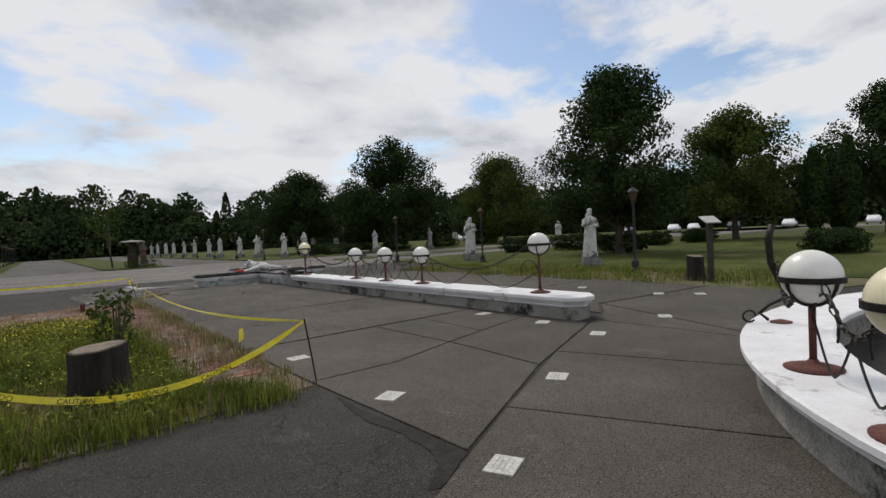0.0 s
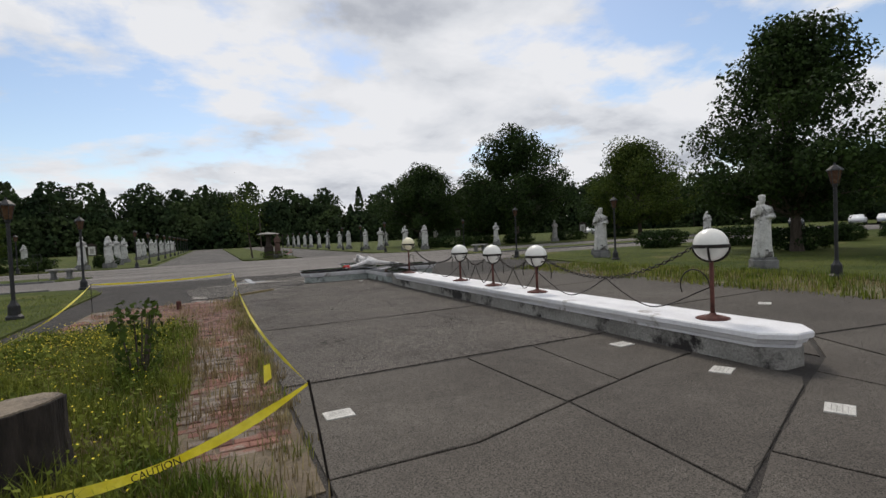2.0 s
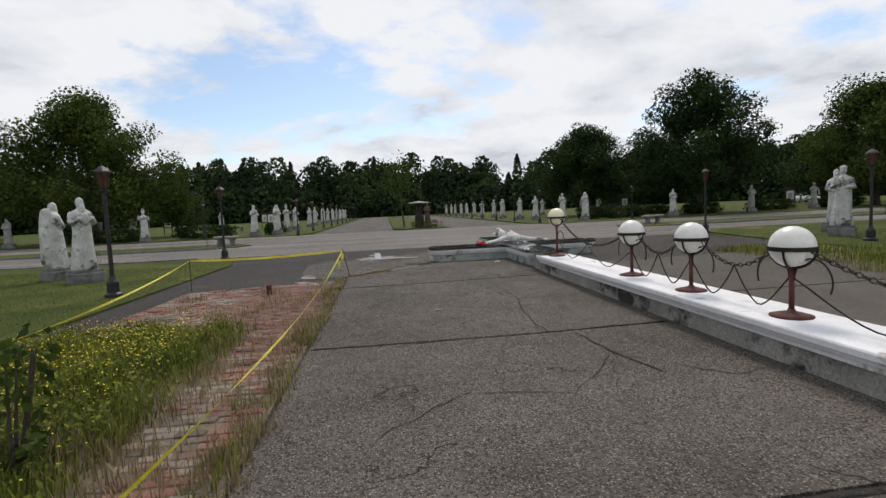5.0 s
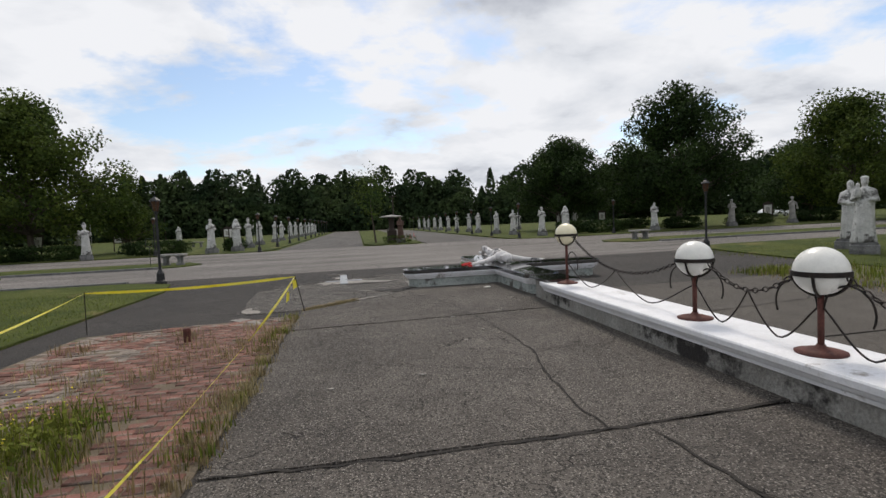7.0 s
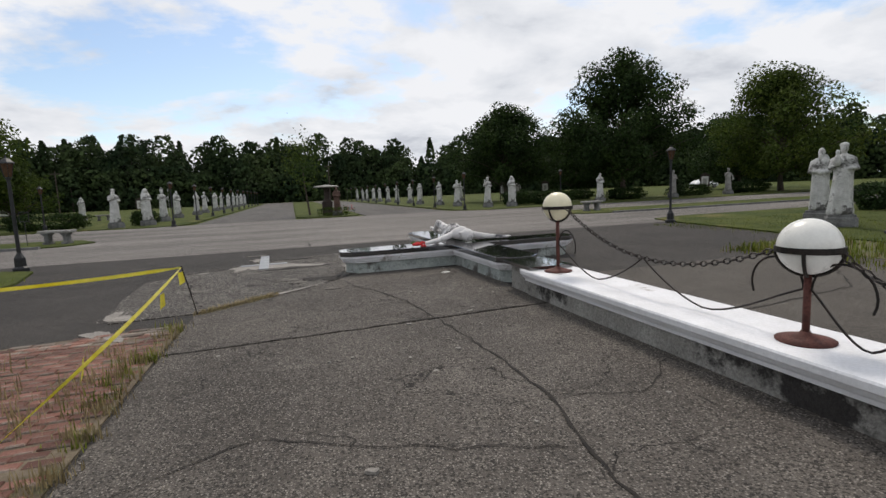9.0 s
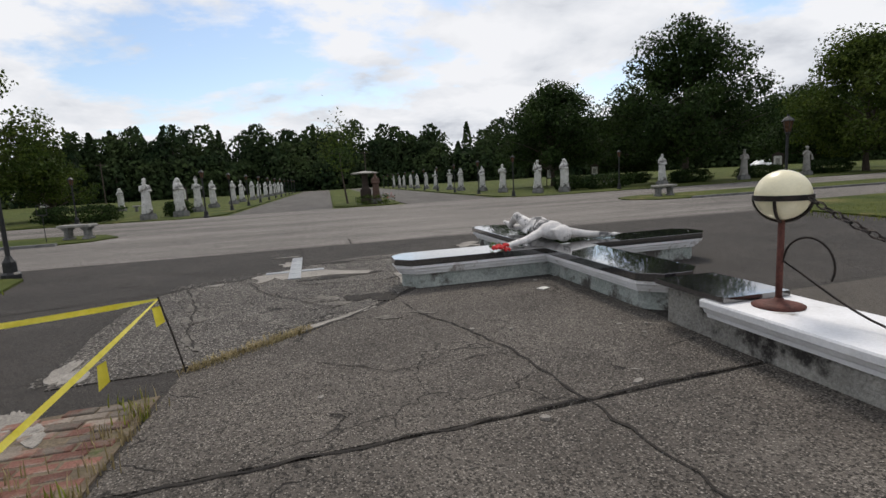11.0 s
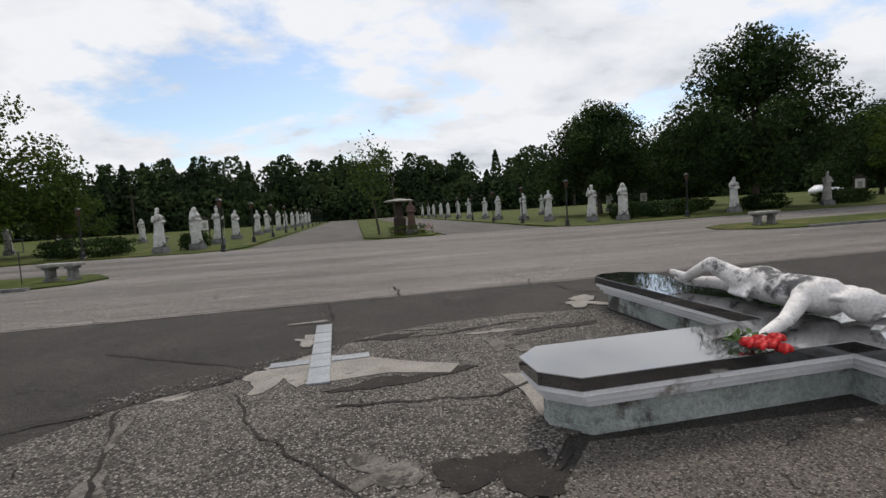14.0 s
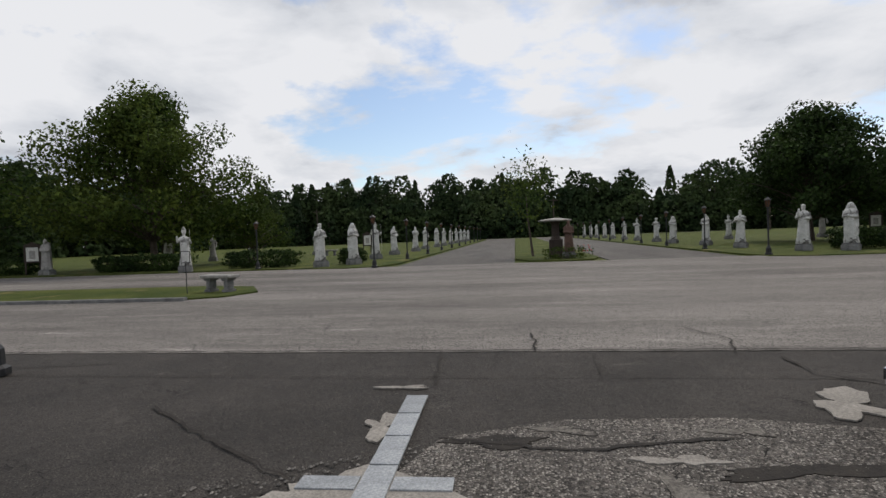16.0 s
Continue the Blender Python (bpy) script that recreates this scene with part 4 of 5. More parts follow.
rr = random.Random(8)
for k in range(7):
    c = Vector((rr.uniform(-0.08, 0.09), rr.uniform(-0.09, 0.03), 0.055 + rr.uniform(-0.015, 0.055)))
    if k == 6:
        c = Vector((0.09, -0.12, 0.03))
    bm = bmesh.new()
    for j in range(9):
        a, q = j * 2.4, 0.012 + 0.0045 * j
        bmesh.ops.create_uvsphere(bm, u_segments=6, v_segments=5, radius=0.026, matrix=Matrix.LocRotScale(c + Vector((q * math.cos(a), q * math.sin(a), 0.01 - 0.002 * j)), Euler((0.6 * math.sin(a), -0.6 * math.cos(a), a)), (1, 0.5, 1.1)))
    ob = new("bloom", fused("bloom", bm, ROSE, 0.006, 1))
    ob.parent = roses
    tagged(ob, "red bloom")
    part("stem", tube([c, c + Vector((-0.02, 0.1, -0.01)), c + Vector((0.0, 0.22, -0.03))], 0.005, 5), STEM, roses)
lf = np.random.default_rng(3)
cs = np.stack([lf.uniform(-0.1, 0.12, 26), lf.uniform(0.0, 0.16, 26), lf.uniform(0.04, 0.1, 26)], 1)
ob = new("foliage", quads_mesh("foliage", cs, lf.normal(size=(26, 3)), lf.uniform(0.025, 0.04, 26), STEM))
ob.parent = roses
thing("paper_scrap", box(-0.07, 0.07, -0.05, 0.05, 0, 0.012, bevel=0.003), PAPER, "scrap of pale paper on the asphalt", "litter", at=pose(6.05, 18.35, 0.015, 0, 0, 25))
thing("prayer_card", box(-0.08, 0.08, -0.03, 0.03, 0, 0.006, bevel=0.002), PAPER, "small pale card lying on the granite", "card", at=pose(6.85, 19.3, 0.426, 0, 0, 30))
rl = random.Random(12)
for k in range(30):
    thing("stone_chip", prism(blob_outline(0, 0, rl.uniform(0.015, 0.05), rl.uniform(0.01, 0.03), k, 7), 0, rl.uniform(0.006, 0.02)), PATCHM, "small pale chip of broken paving", "debris", "chips of broken paving", at=pose(rl.uniform(2.3, 6.3), rl.uniform(12, 21), 0.014, 0, 0, rl.uniform(0, 360)))


def chips(name, n, poly_x, poly_y, smin, smax, m, label, seed, keep=None):
    rng = np.random.default_rng(seed)
    p = np.stack([rng.uniform(*poly_x, n), rng.uniform(*poly_y, n)], 1)
    if keep:
        p = p[keep(p[:, 0], p[:, 1])]
    n = len(p)
    s = rng.uniform(smin, smax, n)
    a = rng.uniform(0, 6.28, n)
    vs = []
    for k in range(4):
        t = a + k * 1.571 + rng.uniform(-0.4, 0.4, n)
        q = s * rng.uniform(0.55, 1.0, n)
        vs.append(np.stack([p[:, 0] + q * np.cos(t), p[:, 1] + q * np.sin(t), np.full(n, 0.010)], 1))
    vs.append(np.stack([p[:, 0], p[:, 1], 0.012 + s * 0.45], 1))
    v = np.stack(vs, 1).reshape(-1, 3)
    fs = []
    for i in range(0, 5 * n, 5):
        fs += [(i, i + 1, i + 4), (i + 1, i + 2, i + 4), (i + 2, i + 3, i + 4), (i + 3, i, i + 4)]
    me = bpy.data.meshes.new(name)
    me.from_pydata(v.tolist(), [], fs)
    me.materials.append(m)
    return tagged(new(name, me), label, "gravel", kind="stuff")


CHIP = mat("stone chips", (0.09, 0.083, 0.075), (0.20, 0.187, 0.17), 3, 0.95, 0, 40, vary=0.6, island=True, fine_amt=0.2)
chips("gravel", 14000, (0.9, 6.3), (16.7, 22.5), 0.007, 0.024, CHIP, "loose pale stone chips over the broken paving", 5, lambda x, y: (y > 16.9 + 0.55 * np.maximum(x - 2.0, 0)) & (y < 20.6 + 0.5 * x) & ((x < 4.3) | (y > 19.9)))
chips("gravel", 9000, (2.2, 6.5), (7.3, 17.0), 0.005, 0.014, CHIP, "fine pale chips set in the aggregate paving", 6)


# ---- taped-off bed: stakes, tape, stump, bricks, weeds ----
STAKES = [(2.11, 4.70, 0.70, (-0.10, 0.02)), (2.16, 16.85, 0.68, (-0.15, 0.0)), (-1.15, 16.1, 0.68, (0.0, 0.02)), (-0.85, 5.3, 0.68, (0.0, 0.0))]
tops = []
for x, y, h, (dx, dy) in STAKES:
    thing("stake", tube([(0, 0, -0.05), (dx * 0.5, dy * 0.5, h / 2), (dx, dy, h)], 0.008, 6), IRON, "thin dark metal stake holding caution tape", "stake", "stakes of the taped bed", at=pose(x, y, 0))
    tops.append(Vector((x + dx, y + dy, h - 0.02)))


def tape_mesh(p, q, sag, w, turns, seed):
    rng = random.Random(seed)
    n = 44
    ph = rng.uniform(0, 6)
    bm = bmesh.new()
    d = (q - p).normalized()
    s = d.cross(Vector((0, 0, 1))).normalized()
    prev = None
    rows = []
    for i in range(n + 1):
        t = i / n
        c = p.lerp(q, t) - Vector((0, 0, 4 * sag * t * (1 - t)))
        a = turns * math.sin(t * 5 + ph) + 0.25 * math.sin(t * 23 + ph)
        e = Vector((0, 0, math.cos(a))) + s * math.sin(a)
        ww = w * (0.35 + 0.65 * min(1, 12 * min(t, 1 - t)))
        rows.append((bm.verts.new(c + e * ww), bm.verts.new(c - e * ww)))
    for a, b in zip(rows, rows[1:]):
        bm.faces.new((a[0], a[1], b[1], b[0]))
    r = bmesh.ops.solidify(bm, geom=bm.faces[:], thickness=0.0012)
    return bm


def letters(body, size, parent, m, at):
    cu = bpy.data.curves.new("lettering", "FONT")
    cu.body, cu.size, cu.align_x, cu.align_y, cu.extrude = body, size, "CENTER", "CENTER", 0.0006
    tmp = new("lettering", cu)
    me = bpy.data.meshes.new_from_object(tmp.evaluated_get(bpy.context.evaluated_depsgraph_get()))
    bpy.data.objects.remove(tmp)
    me.materials.clear()
    me.materials.append(m)
    ob = new("lettering", me)
    ob.parent = parent
    ob.matrix_basis = at
    return ob


for k, (i, j, sag, tw) in enumerate([(0, 1, 0.30, 1.25), (1, 2, 0.05, 0.35), (2, 3, 0.34, 1.5), (3, 0, 0.46, 0.2)]):
    tp = thing("caution_tape", tape_mesh(tops[i], tops[j], sag, 0.030 if k == 3 else (0.022 if k == 1 else 0.016), tw, k + 2), TAPEM, "sagging twisted yellow caution tape between stakes", "caution tape", "caution tape round the bed")
    if k == 3:
        d = (tops[0] - tops[3])
        yaw = math.degrees(math.atan2(d.y, d.x))
        for t, word in ((0.18, "CUIDADO"), (0.36, "CAUTION"), (0.54, "CUIDADO"), (0.72, "CAUTION")):
            c = tops[3].lerp(tops[0], t) - Vector((0, 0, 4 * sag * t * (1 - t)))
            nrm = Vector((d.y, -d.x, 0)).normalized()
            slope = math.degrees(math.atan2(d.z - 4 * sag * (1 - 2 * t), math.hypot(d.x, d.y)))
            ob = letters(word, 0.058, tp, INK, Matrix.Translation(c + nrm * 0.018) @ pose(0, 0, 0, 0, 0, yaw) @ pose(0, 0, 0, 0, -slope, 0) @ pose(0, 0, 0, 90 - 12, 0, 0))
for (x, y, z, rz) in [(1.93, 6.5, 0.40, 20), (2.03, 15.7, 0.52, 60), (1.93, 13.8, 0.42, 100), (2.0, 16.81, 0.60, 10)]:
    bm = bmesh.new()
    vs = [bm.verts.new(p) for p in ((-0.03, 0, 0), (0.03, 0, 0.01), (0.05, 0.02, -0.13), (-0.02, 0.03, -0.17))]
    bm.faces.new(vs)
    bmesh.ops.solidify(bm, geom=bm.faces[:], thickness=0.002)
    thing("tape_tail", bm, TAPEM, "loose knotted end of yellow caution tape", "caution tape", "loose tape ends", at=pose(x, y, z, 0, 0, rz))

stump = empty("tree_stump", "dark sawn tree stump among weeds", "tree stump", "tree stumps", at=pose(0.38, 5.68, 0))
bm = bmesh.new()
prof = [(0.34, 0.0), (0.28, 0.06), (0.25, 0.18), (0.235, 0.36), (0.235, 0.56)]
seg = 28
rws = []
for r, z in prof:
    rws.append([bm.verts.new(((r * (1 + 0.06 * math.sin(3 * a + 1) + 0.04 * math.sin(7 * a) + 0.025 * math.sin(13 * a))) * math.cos(a), (r * (1 + 0.06 * math.sin(3 * a + 1) + 0.04 * math.sin(7 * a) + 0.025 * math.sin(13 * a))) * math.sin(a), z + (0.02 * math.cos(a) if z > 0.5 else 0))) for a in [2 * math.pi * i / seg for i in range(seg)]])
for a, b in zip(rws, rws[1:]):
    for i in range(seg):
        bm.faces.new((a[i], a[(i + 1) % seg], b[(i + 1) % seg], b[i]))
rim = [v.co.copy() for v in rws[-1]]
bm.faces.new(rws[0][::-1])
bm.faces.new(rws[-1])
part("bark", bm, STUMPBARK, stump)
bm = bmesh.new()
lo = [bm.verts.new((c.x * 0.93, c.y * 0.93, c.z + 0.001)) for c in rim]
hi = [bm.verts.new((c.x * 0.92, c.y * 0.92, c.z + 0.012)) for c in rim]
for i in range(seg):
    bm.faces.new((lo[i], lo[(i + 1) % seg], hi[(i + 1) % seg], hi[i]))
bm.faces.new(hi)
part("cut_face", bm, CUTWOOD, stump, "pale weathered saw cut")
s2 = copy_thing(stump, pose(12.9, 5.8, 0.0, 0, 0, 80))
s2.scale = (0.85, 0.85, 1.12)
tagged(s2, "dark sawn tree stump at the edge of the lawn")
thing("post_stub", lathe([(0.05, 0), (0.052, 0.2), (0.045, 0.22)], 10), RUST, "short rusted pipe stub among the bricks", "post stub", at=pose(0.76, 14.8, 0))
thing("rubble_block", box(-0.2, 0.2, -0.12, 0.12, 0, 0.11, bevel=0.02), STONED, "loose broken stone block by the bed", "stone block", at=pose(-1.0, 4.3, 0, 3, 2, 20))

BED = [(-1.35, 4.3), (2.08, 4.75), (2.08, 16.4), (-1.1, 15.8)]
thing("bed_soil", prism(BED, -0.02, 0.012), SOIL, "dry soil and straw of the taped bed", "soil", kind="structure")
brick_floor = empty("brick_paving", "old red paving bricks, uneven and faded", "brick paving", kind="structure")
BL, BW = 0.203, 0.094
bm = box(-BL / 2, BL / 2, -BW / 2, BW / 2, 0.0, 0.04)
bmesh.ops.bevel(bm, geom=[e for e in bm.edges if all(v.co.z > 0.03 for v in e.verts)], offset=0.007, segments=1, affect="EDGES")
brick_me = mesh_of("brick", bm, BRICK)
rb = random.Random(21)
verts, faces = [], []
nb = 0
row = 0
y = 5.6
while y < 16.3:
    x = -1.3 + (row % 2) * 0.11
    while x < 2.02:
        top = 15.75 + (x + 1.1) * 0.2
        keep = y < top and not (y < 11.8 and x < 1.25 - 0.05 * math.sin(y * 3)) and x > -1.25 + 0.02 * y * 0.6
        if keep and rb.random() > 0.025:
            px, py, pz, rot = x + rb.uniform(-0.008, 0.008), y + rb.uniform(-0.008, 0.008), -0.018 + rb.uniform(-0.008, 0.006), rb.uniform(-3, 3)
            if nb < 300 and x > 0.35 and 10.5 < y < 15.8:
                ob = new("brick", brick_me)
                ob.parent = brick_floor
                ob.matrix_basis = pose(px, py, pz, rb.uniform(-1.5, 1.5), rb.uniform(-1.5, 1.5), rot)
                nb += 1
            else:
                m = pose(px, py, pz, rb.uniform(-1.5, 1.5), rb.uniform(-1.5, 1.5), rot)
                k = len(verts)
                for v in brick_me.vertices:
                    verts.append(m @ v.co)
                for f in brick_me.polygons:
                    faces.append([k + q for q in f.vertices])
        x += BL + 0.012
    y += BW + 0.016
    row += 1
me = bpy.data.meshes.new("brick_rest")
me.from_pydata(verts, [], faces)
me.materials.append(BRICKS)
ob = new("bricks", me)
ob.parent = brick_floor
tagged(ob, "faded red paving bricks", kind="stuff")


def blades(name, pts, hs, m, label, lean=0.35, width=0.006, seed=1, parent=None):
    rng = np.random.default_rng(seed)
    n = len(pts)
    a = rng.uniform(0, 6.28, n)
    l = rng.uniform(0.1, 1, n) * lean * hs
    dx, dy = np.cos(a), np.sin(a)
    sx, sy = -dy * width, dx * width
    z = np.zeros(n)
    p = lambda s, lx, hz: np.stack([pts[:, 0] + s * sx + dx * lx, pts[:, 1] + s * sy + dy * lx, hz], 1)
    v = np.stack([p(-1, 0, z), p(1, 0, z), p(0.7, l * 0.35, hs * 0.6), p(-0.7, l * 0.35, hs * 0.6), p(0, l, hs * (1 - 0.2 * rng.random(n)))], 1).reshape(-1, 3)
    idx = np.arange(n) * 5
    fs = [(i, i + 1, i + 2, i + 3) for i in idx] + [(i + 3, i + 2, i + 4) for i in idx]
    me = bpy.data.meshes.new(name)
    me.from_pydata(v.tolist(), [], fs)
    me.materials.append(m)
    ob = new(name, me)
    return tagged(ob, label, "weeds", kind="stuff")


rg = np.random.default_rng(11)


def scatter(n, x0, x1, y0, y1, clump=0.0, k=40):
    if not clump:
        return np.stack([rg.uniform(x0, x1, n), rg.uniform(y0, y1, n)], 1)
    c = np.stack([rg.uniform(x0, x1, k), rg.uniform(y0, y1, k)], 1)
    p = c[rg.integers(0, k, n)] + rg.normal(size=(n, 2)) * clump
    return p[(p[:, 0] > x0 - 0.1) & (p[:, 0] < x1 + 0.1) & (p[:, 1] > y0) & (p[:, 1] < y1)]


bedp = scatter(26000, -1.3, 1.15, 4.5, 11.9, 0.22, 150)
blades("weeds", bedp, rg.uniform(0.06, 0.32, len(bedp)) * (0.7 + 0.5 * np.sin(bedp[:, 0] * 3.1 + bedp[:, 1] * 2.3) ** 2), BLADE, "tall green weeds over the bed", seed=2, width=0.0055, lean=0.7)
frontp = scatter(4200, -1.2, 1.75, 4.4, 5.3, 0.15, 55)
blades("weeds", frontp, rg.uniform(0.05, 0.24, len(frontp)), BLADE, "tall green weeds along the front of the bed", seed=3, width=0.0055, lean=0.7)
dryp = np.concatenate([scatter(9000, -1.2, 2.0, 4.6, 12.2, 0.16, 190), scatter(900, -1.0, 2.0, 12.2, 15.5, 0.1, 40)])
blades("dry_grass", dryp, rg.uniform(0.05, 0.22, len(dryp)), STRAW, "dry tufts of straw between the bricks", seed=4, width=0.005)
edgep = scatter(2600, 1.86, 2.12, 5.0, 16.4, 0.06, 110)
blades("dry_grass", edgep, rg.uniform(0.04, 0.15, len(edgep)), STRAW, "dry grass along the edge of the bricks", seed=5, width=0.005)
t_ = rg.uniform(0, 1, 1300)
seam = np.stack([2.15 + 0.95 * t_, 16.86 + 0.88 * t_], 1) + rg.normal(size=(1300, 2)) * 0.05
blades("dry_grass", seam, rg.uniform(0.02, 0.09, 1300), STRAW, "dry grass along the broken paving's edge", seed=15, width=0.004, lean=1.2)
edgeg = scatter(700, 1.85, 2.1, 5.0, 16.4, 0.06, 40)
blades("weeds", edgeg, rg.uniform(0.04, 0.17, len(edgeg)), BLADE, "green tufts along the edge of the bricks", seed=6, width=0.006)
vergep = scatter(9000, 11.9, 15.3, 3.2, 18, 0.3, 110)
blades("weeds", vergep, rg.uniform(0.06, 0.26, len(vergep)), BLADE, "rough weeds along the verge", seed=7, width=0.009)
vergep = scatter(6000, 11.9, 15.0, 3.2, 18, 0.3, 90)
blades("dry_grass", vergep, rg.uniform(0.04, 0.16, len(vergep)), STRAW, "dry straw along the verge", seed=8, width=0.009)
lawnp = np.concatenate([scatter(9000, -9, -1.95, 12, 22), scatter(7000, 15.2, 22, 4, 24)])
blades("lawn_grass", lawnp, rg.uniform(0.06, 0.11, len(lawnp)), BLADE, "short lawn blades", seed=9, width=0.008)
fl = np.concatenate([scatter(800, -1.2, 1.05, 4.5, 11.5, 0.3, 34), scatter(1500, -1.1, 0.8, 8.6, 11.9, 0.3, 30)])
fc = np.concatenate([fl, rg.uniform(0.16, 0.36, (len(fl), 1))], 1)
ob = new("wild_flowers", quads_mesh("wild_flowers", fc, np.array([[0, 0, 1.0]]) + rg.normal(size=(len(fl), 3)) * 0.4, rg.uniform(0.006, 0.011, len(fl)), FLOWER, 1.8))
tagged(ob, "small yellow wild flowers in the weeds", "wild flowers", kind="stuff")


leafp = np.concatenate([scatter(7000, -1.25, 1.1, 4.5, 11.9, 0.2, 140), scatter(5000, -1.2, 0.8, 8.0, 12.0, 0.25, 60)])
lz = rg.uniform(0.02, 0.26, (len(leafp), 1))
ob = new("weed_leaves", quads_mesh("weed_leaves", np.concatenate([leafp, lz], 1), np.array([[0, 0, 0.8]]) + rg.normal(size=(len(leafp), 3)) * 0.5, rg.uniform(0.012, 0.034, len(leafp)), BLADE, 1.1))
tagged(ob, "broad low leaves of mixed weeds", "weeds", kind="stuff")


def shrub(at, rx, ry, h, n, m, size, label, cat, seed, name="shrub"):
    rng = np.random.default_rng(seed)
    root = empty(name, label, cat, "shrubs and hedges", at=at)
    bm = bmesh.new()
    r0 = random.Random(seed)
    for k in range(7):
        ex, ey = r0.uniform(-0.7, 0.7) * rx, r0.uniform(-0.7, 0.7) * ry
        add_tube(bm, [(ex * 0.2, ey * 0.2, -0.02), (ex * 0.6, ey * 0.6, h * 0.4), (ex, ey, h * 0.85)], [0.016, 0.011, 0.005], 5)
    part("branches", bm, BARK, root)
    d = rng.normal(size=(n, 3))
    d /= np.linalg.norm(d, axis=1, keepdims=True)
    rad = rng.uniform(0.45, 1.0, n) ** 0.5
    wob = 1 + 0.22 * np.sin(d[:, 0] * 6 + seed) * np.cos(d[:, 1] * 5 + d[:, 2] * 4)
    sq = np.sign(d) * np.abs(d) ** 0.72
    c = sq * (rad * wob)[:, None] * np.array([rx, ry, h * 0.52]) + np.array([0, 0, h * 0.52])
    c[:, 2] = np.maximum(c[:, 2], 0.02)
    ob = new("leaves", quads_mesh("leaves", c, d + rng.normal(size=(n, 3)) * 0.8, rng.uniform(0.6, 1.3, n) * size, m))
    ob.parent = root
    return root


shrub(pose(0.75, 8.1, 0), 0.27, 0.27, 0.92, 330, LEAF2, 0.045, "leggy green weed bush among the bed's weeds", "weed bush", 5, "weed_bush")


# ---- statues and plinths ----
def statue_mesh(name, variant, m):
    """A robed standing figure with plain features; variants change arms, headwear and what is carried."""
    bm = bmesh.new()
    rng = random.Random(variant)
    seg, rows = 30, []
    prof = [(0.0, 0.27, 0.22), (0.05, 0.275, 0.225), (0.3, 0.24, 0.2), (0.7, 0.215, 0.175), (0.95, 0.20, 0.16), (1.15, 0.215, 0.155), (1.3, 0.225, 0.145), (1.38, 0.18, 0.12), (1.43, 0.08, 0.08)]
    ph = [rng.uniform(0, 6) for _ in range(3)]
    for z, rx, ry in prof:
        fold = 0.07 * max(0, 1 - z / 1.25)
        rr_ = []
        for i in range(seg):
            a = 2 * math.pi * i / seg
            k = 1 + fold * math.sin(8 * a + ph[0] + z * 1.3) + fold * 0.6 * math.sin(13 * a + ph[1])
            rr_.append(bm.verts.new((rx * k * math.cos(a) + 0.02 * math.sin(z * 2.2 + ph[2]), ry * k * math.sin(a), z)))
        rows.append(rr_)
    for a, b in zip(rows, rows[1:]):
        for i in range(seg):
            bm.faces.new((a[i], a[(i + 1) % seg], b[(i + 1) % seg], b[i]))
    bm.faces.new(rows[0][::-1])
    bm.faces.new(rows[-1])

    def arm(pts, r0=0.075, r1=0.05):
        add_tube(bm, pts, [r0 + (r1 - r0) * i / (len(pts) - 1) for i in range(len(pts))], 10)
        add_ball(bm, pts[0], r0, 10)
        add_ball(bm, pts[-1], r1 * 1.05, 10)

    add_tube(bm, [(0, 0, 1.38), (0, -0.01, 1.5)], 0.06, 10)
    add_ball(bm, (0, -0.02, 1.57), (0.09, 0.105, 0.125))
    add_ball(bm, (0, -0.125, 1.555), (0.018, 0.02, 0.03), 8)
    v = variant % 6
    if v == 0:
        arm([(0.2, 0, 1.3), (0.25, -0.06, 1.08), (0.06, -0.2, 1.12)])
        arm([(-0.2, 0, 1.3), (-0.25, -0.06, 1.08), (-0.06, -0.2, 1.15)])
        add_ball(bm, (0, 0.03, 1.56), (0.13, 0.12, 0.155))
        arm([(0.1, 0.06, 1.5), (0.17, 0.06, 1.3), (0.2, 0.08, 0.9), (0.21, 0.08, 0.4)], 0.08, 0.06)
        arm([(-0.1, 0.06, 1.5), (-0.17, 0.06, 1.3), (-0.2, 0.08, 0.9), (-0.21, 0.08, 0.4)], 0.08, 0.06)
    elif v == 1:
        arm([(0.2, 0, 1.3), (0.27, -0.08, 1.08), (0.12, -0.2, 1.1)])
        arm([(-0.2, 0, 1.3), (-0.26, -0.06, 1.1), (-0.12, -0.2, 1.2)])
        add_ball(bm, (-0.14, -0.2, 1.3), (0.08, 0.08, 0.14))
        add_ball(bm, (-0.14, -0.21, 1.48), (0.055, 0.06, 0.07), 10)
        add_ball(bm, (0, 0.0, 1.66), (0.105, 0.12, 0.06))
    elif v == 2:
        arm([(0.2, 0, 1.3), (0.3, -0.08, 1.1), (0.27, -0.24, 1.22)])
        arm([(-0.2, 0, 1.3), (-0.3, -0.06, 1.12), (-0.3, -0.2, 1.38)])
        add_tube(bm, [(0.28, -0.25, 0.02), (0.28, -0.25, 1.75)], 0.018, 8)
        add_lathe(bm, [(0.1, 1.6), (0.115, 1.68), (0.08, 1.8), (0.01, 1.9)], 14)
    elif v == 3:
        arm([(0.2, 0, 1.3), (0.24, -0.1, 1.05), (0.02, -0.21, 1.02)])
        arm([(-0.2, 0, 1.3), (-0.24, -0.1, 1.05), (-0.02, -0.21, 1.06)])
        arm([(0.0, 0.14, 1.4), (0.0, 0.19, 1.0), (0, 0.2, 0.2)], 0.14, 0.16)
        add_ball(bm, (0, -0.09, 1.47), (0.06, 0.05, 0.1))
    elif v == 4:
        arm([(0.2, 0, 1.3), (0.32, -0.02, 1.12), (0.3, -0.14, 0.95)])
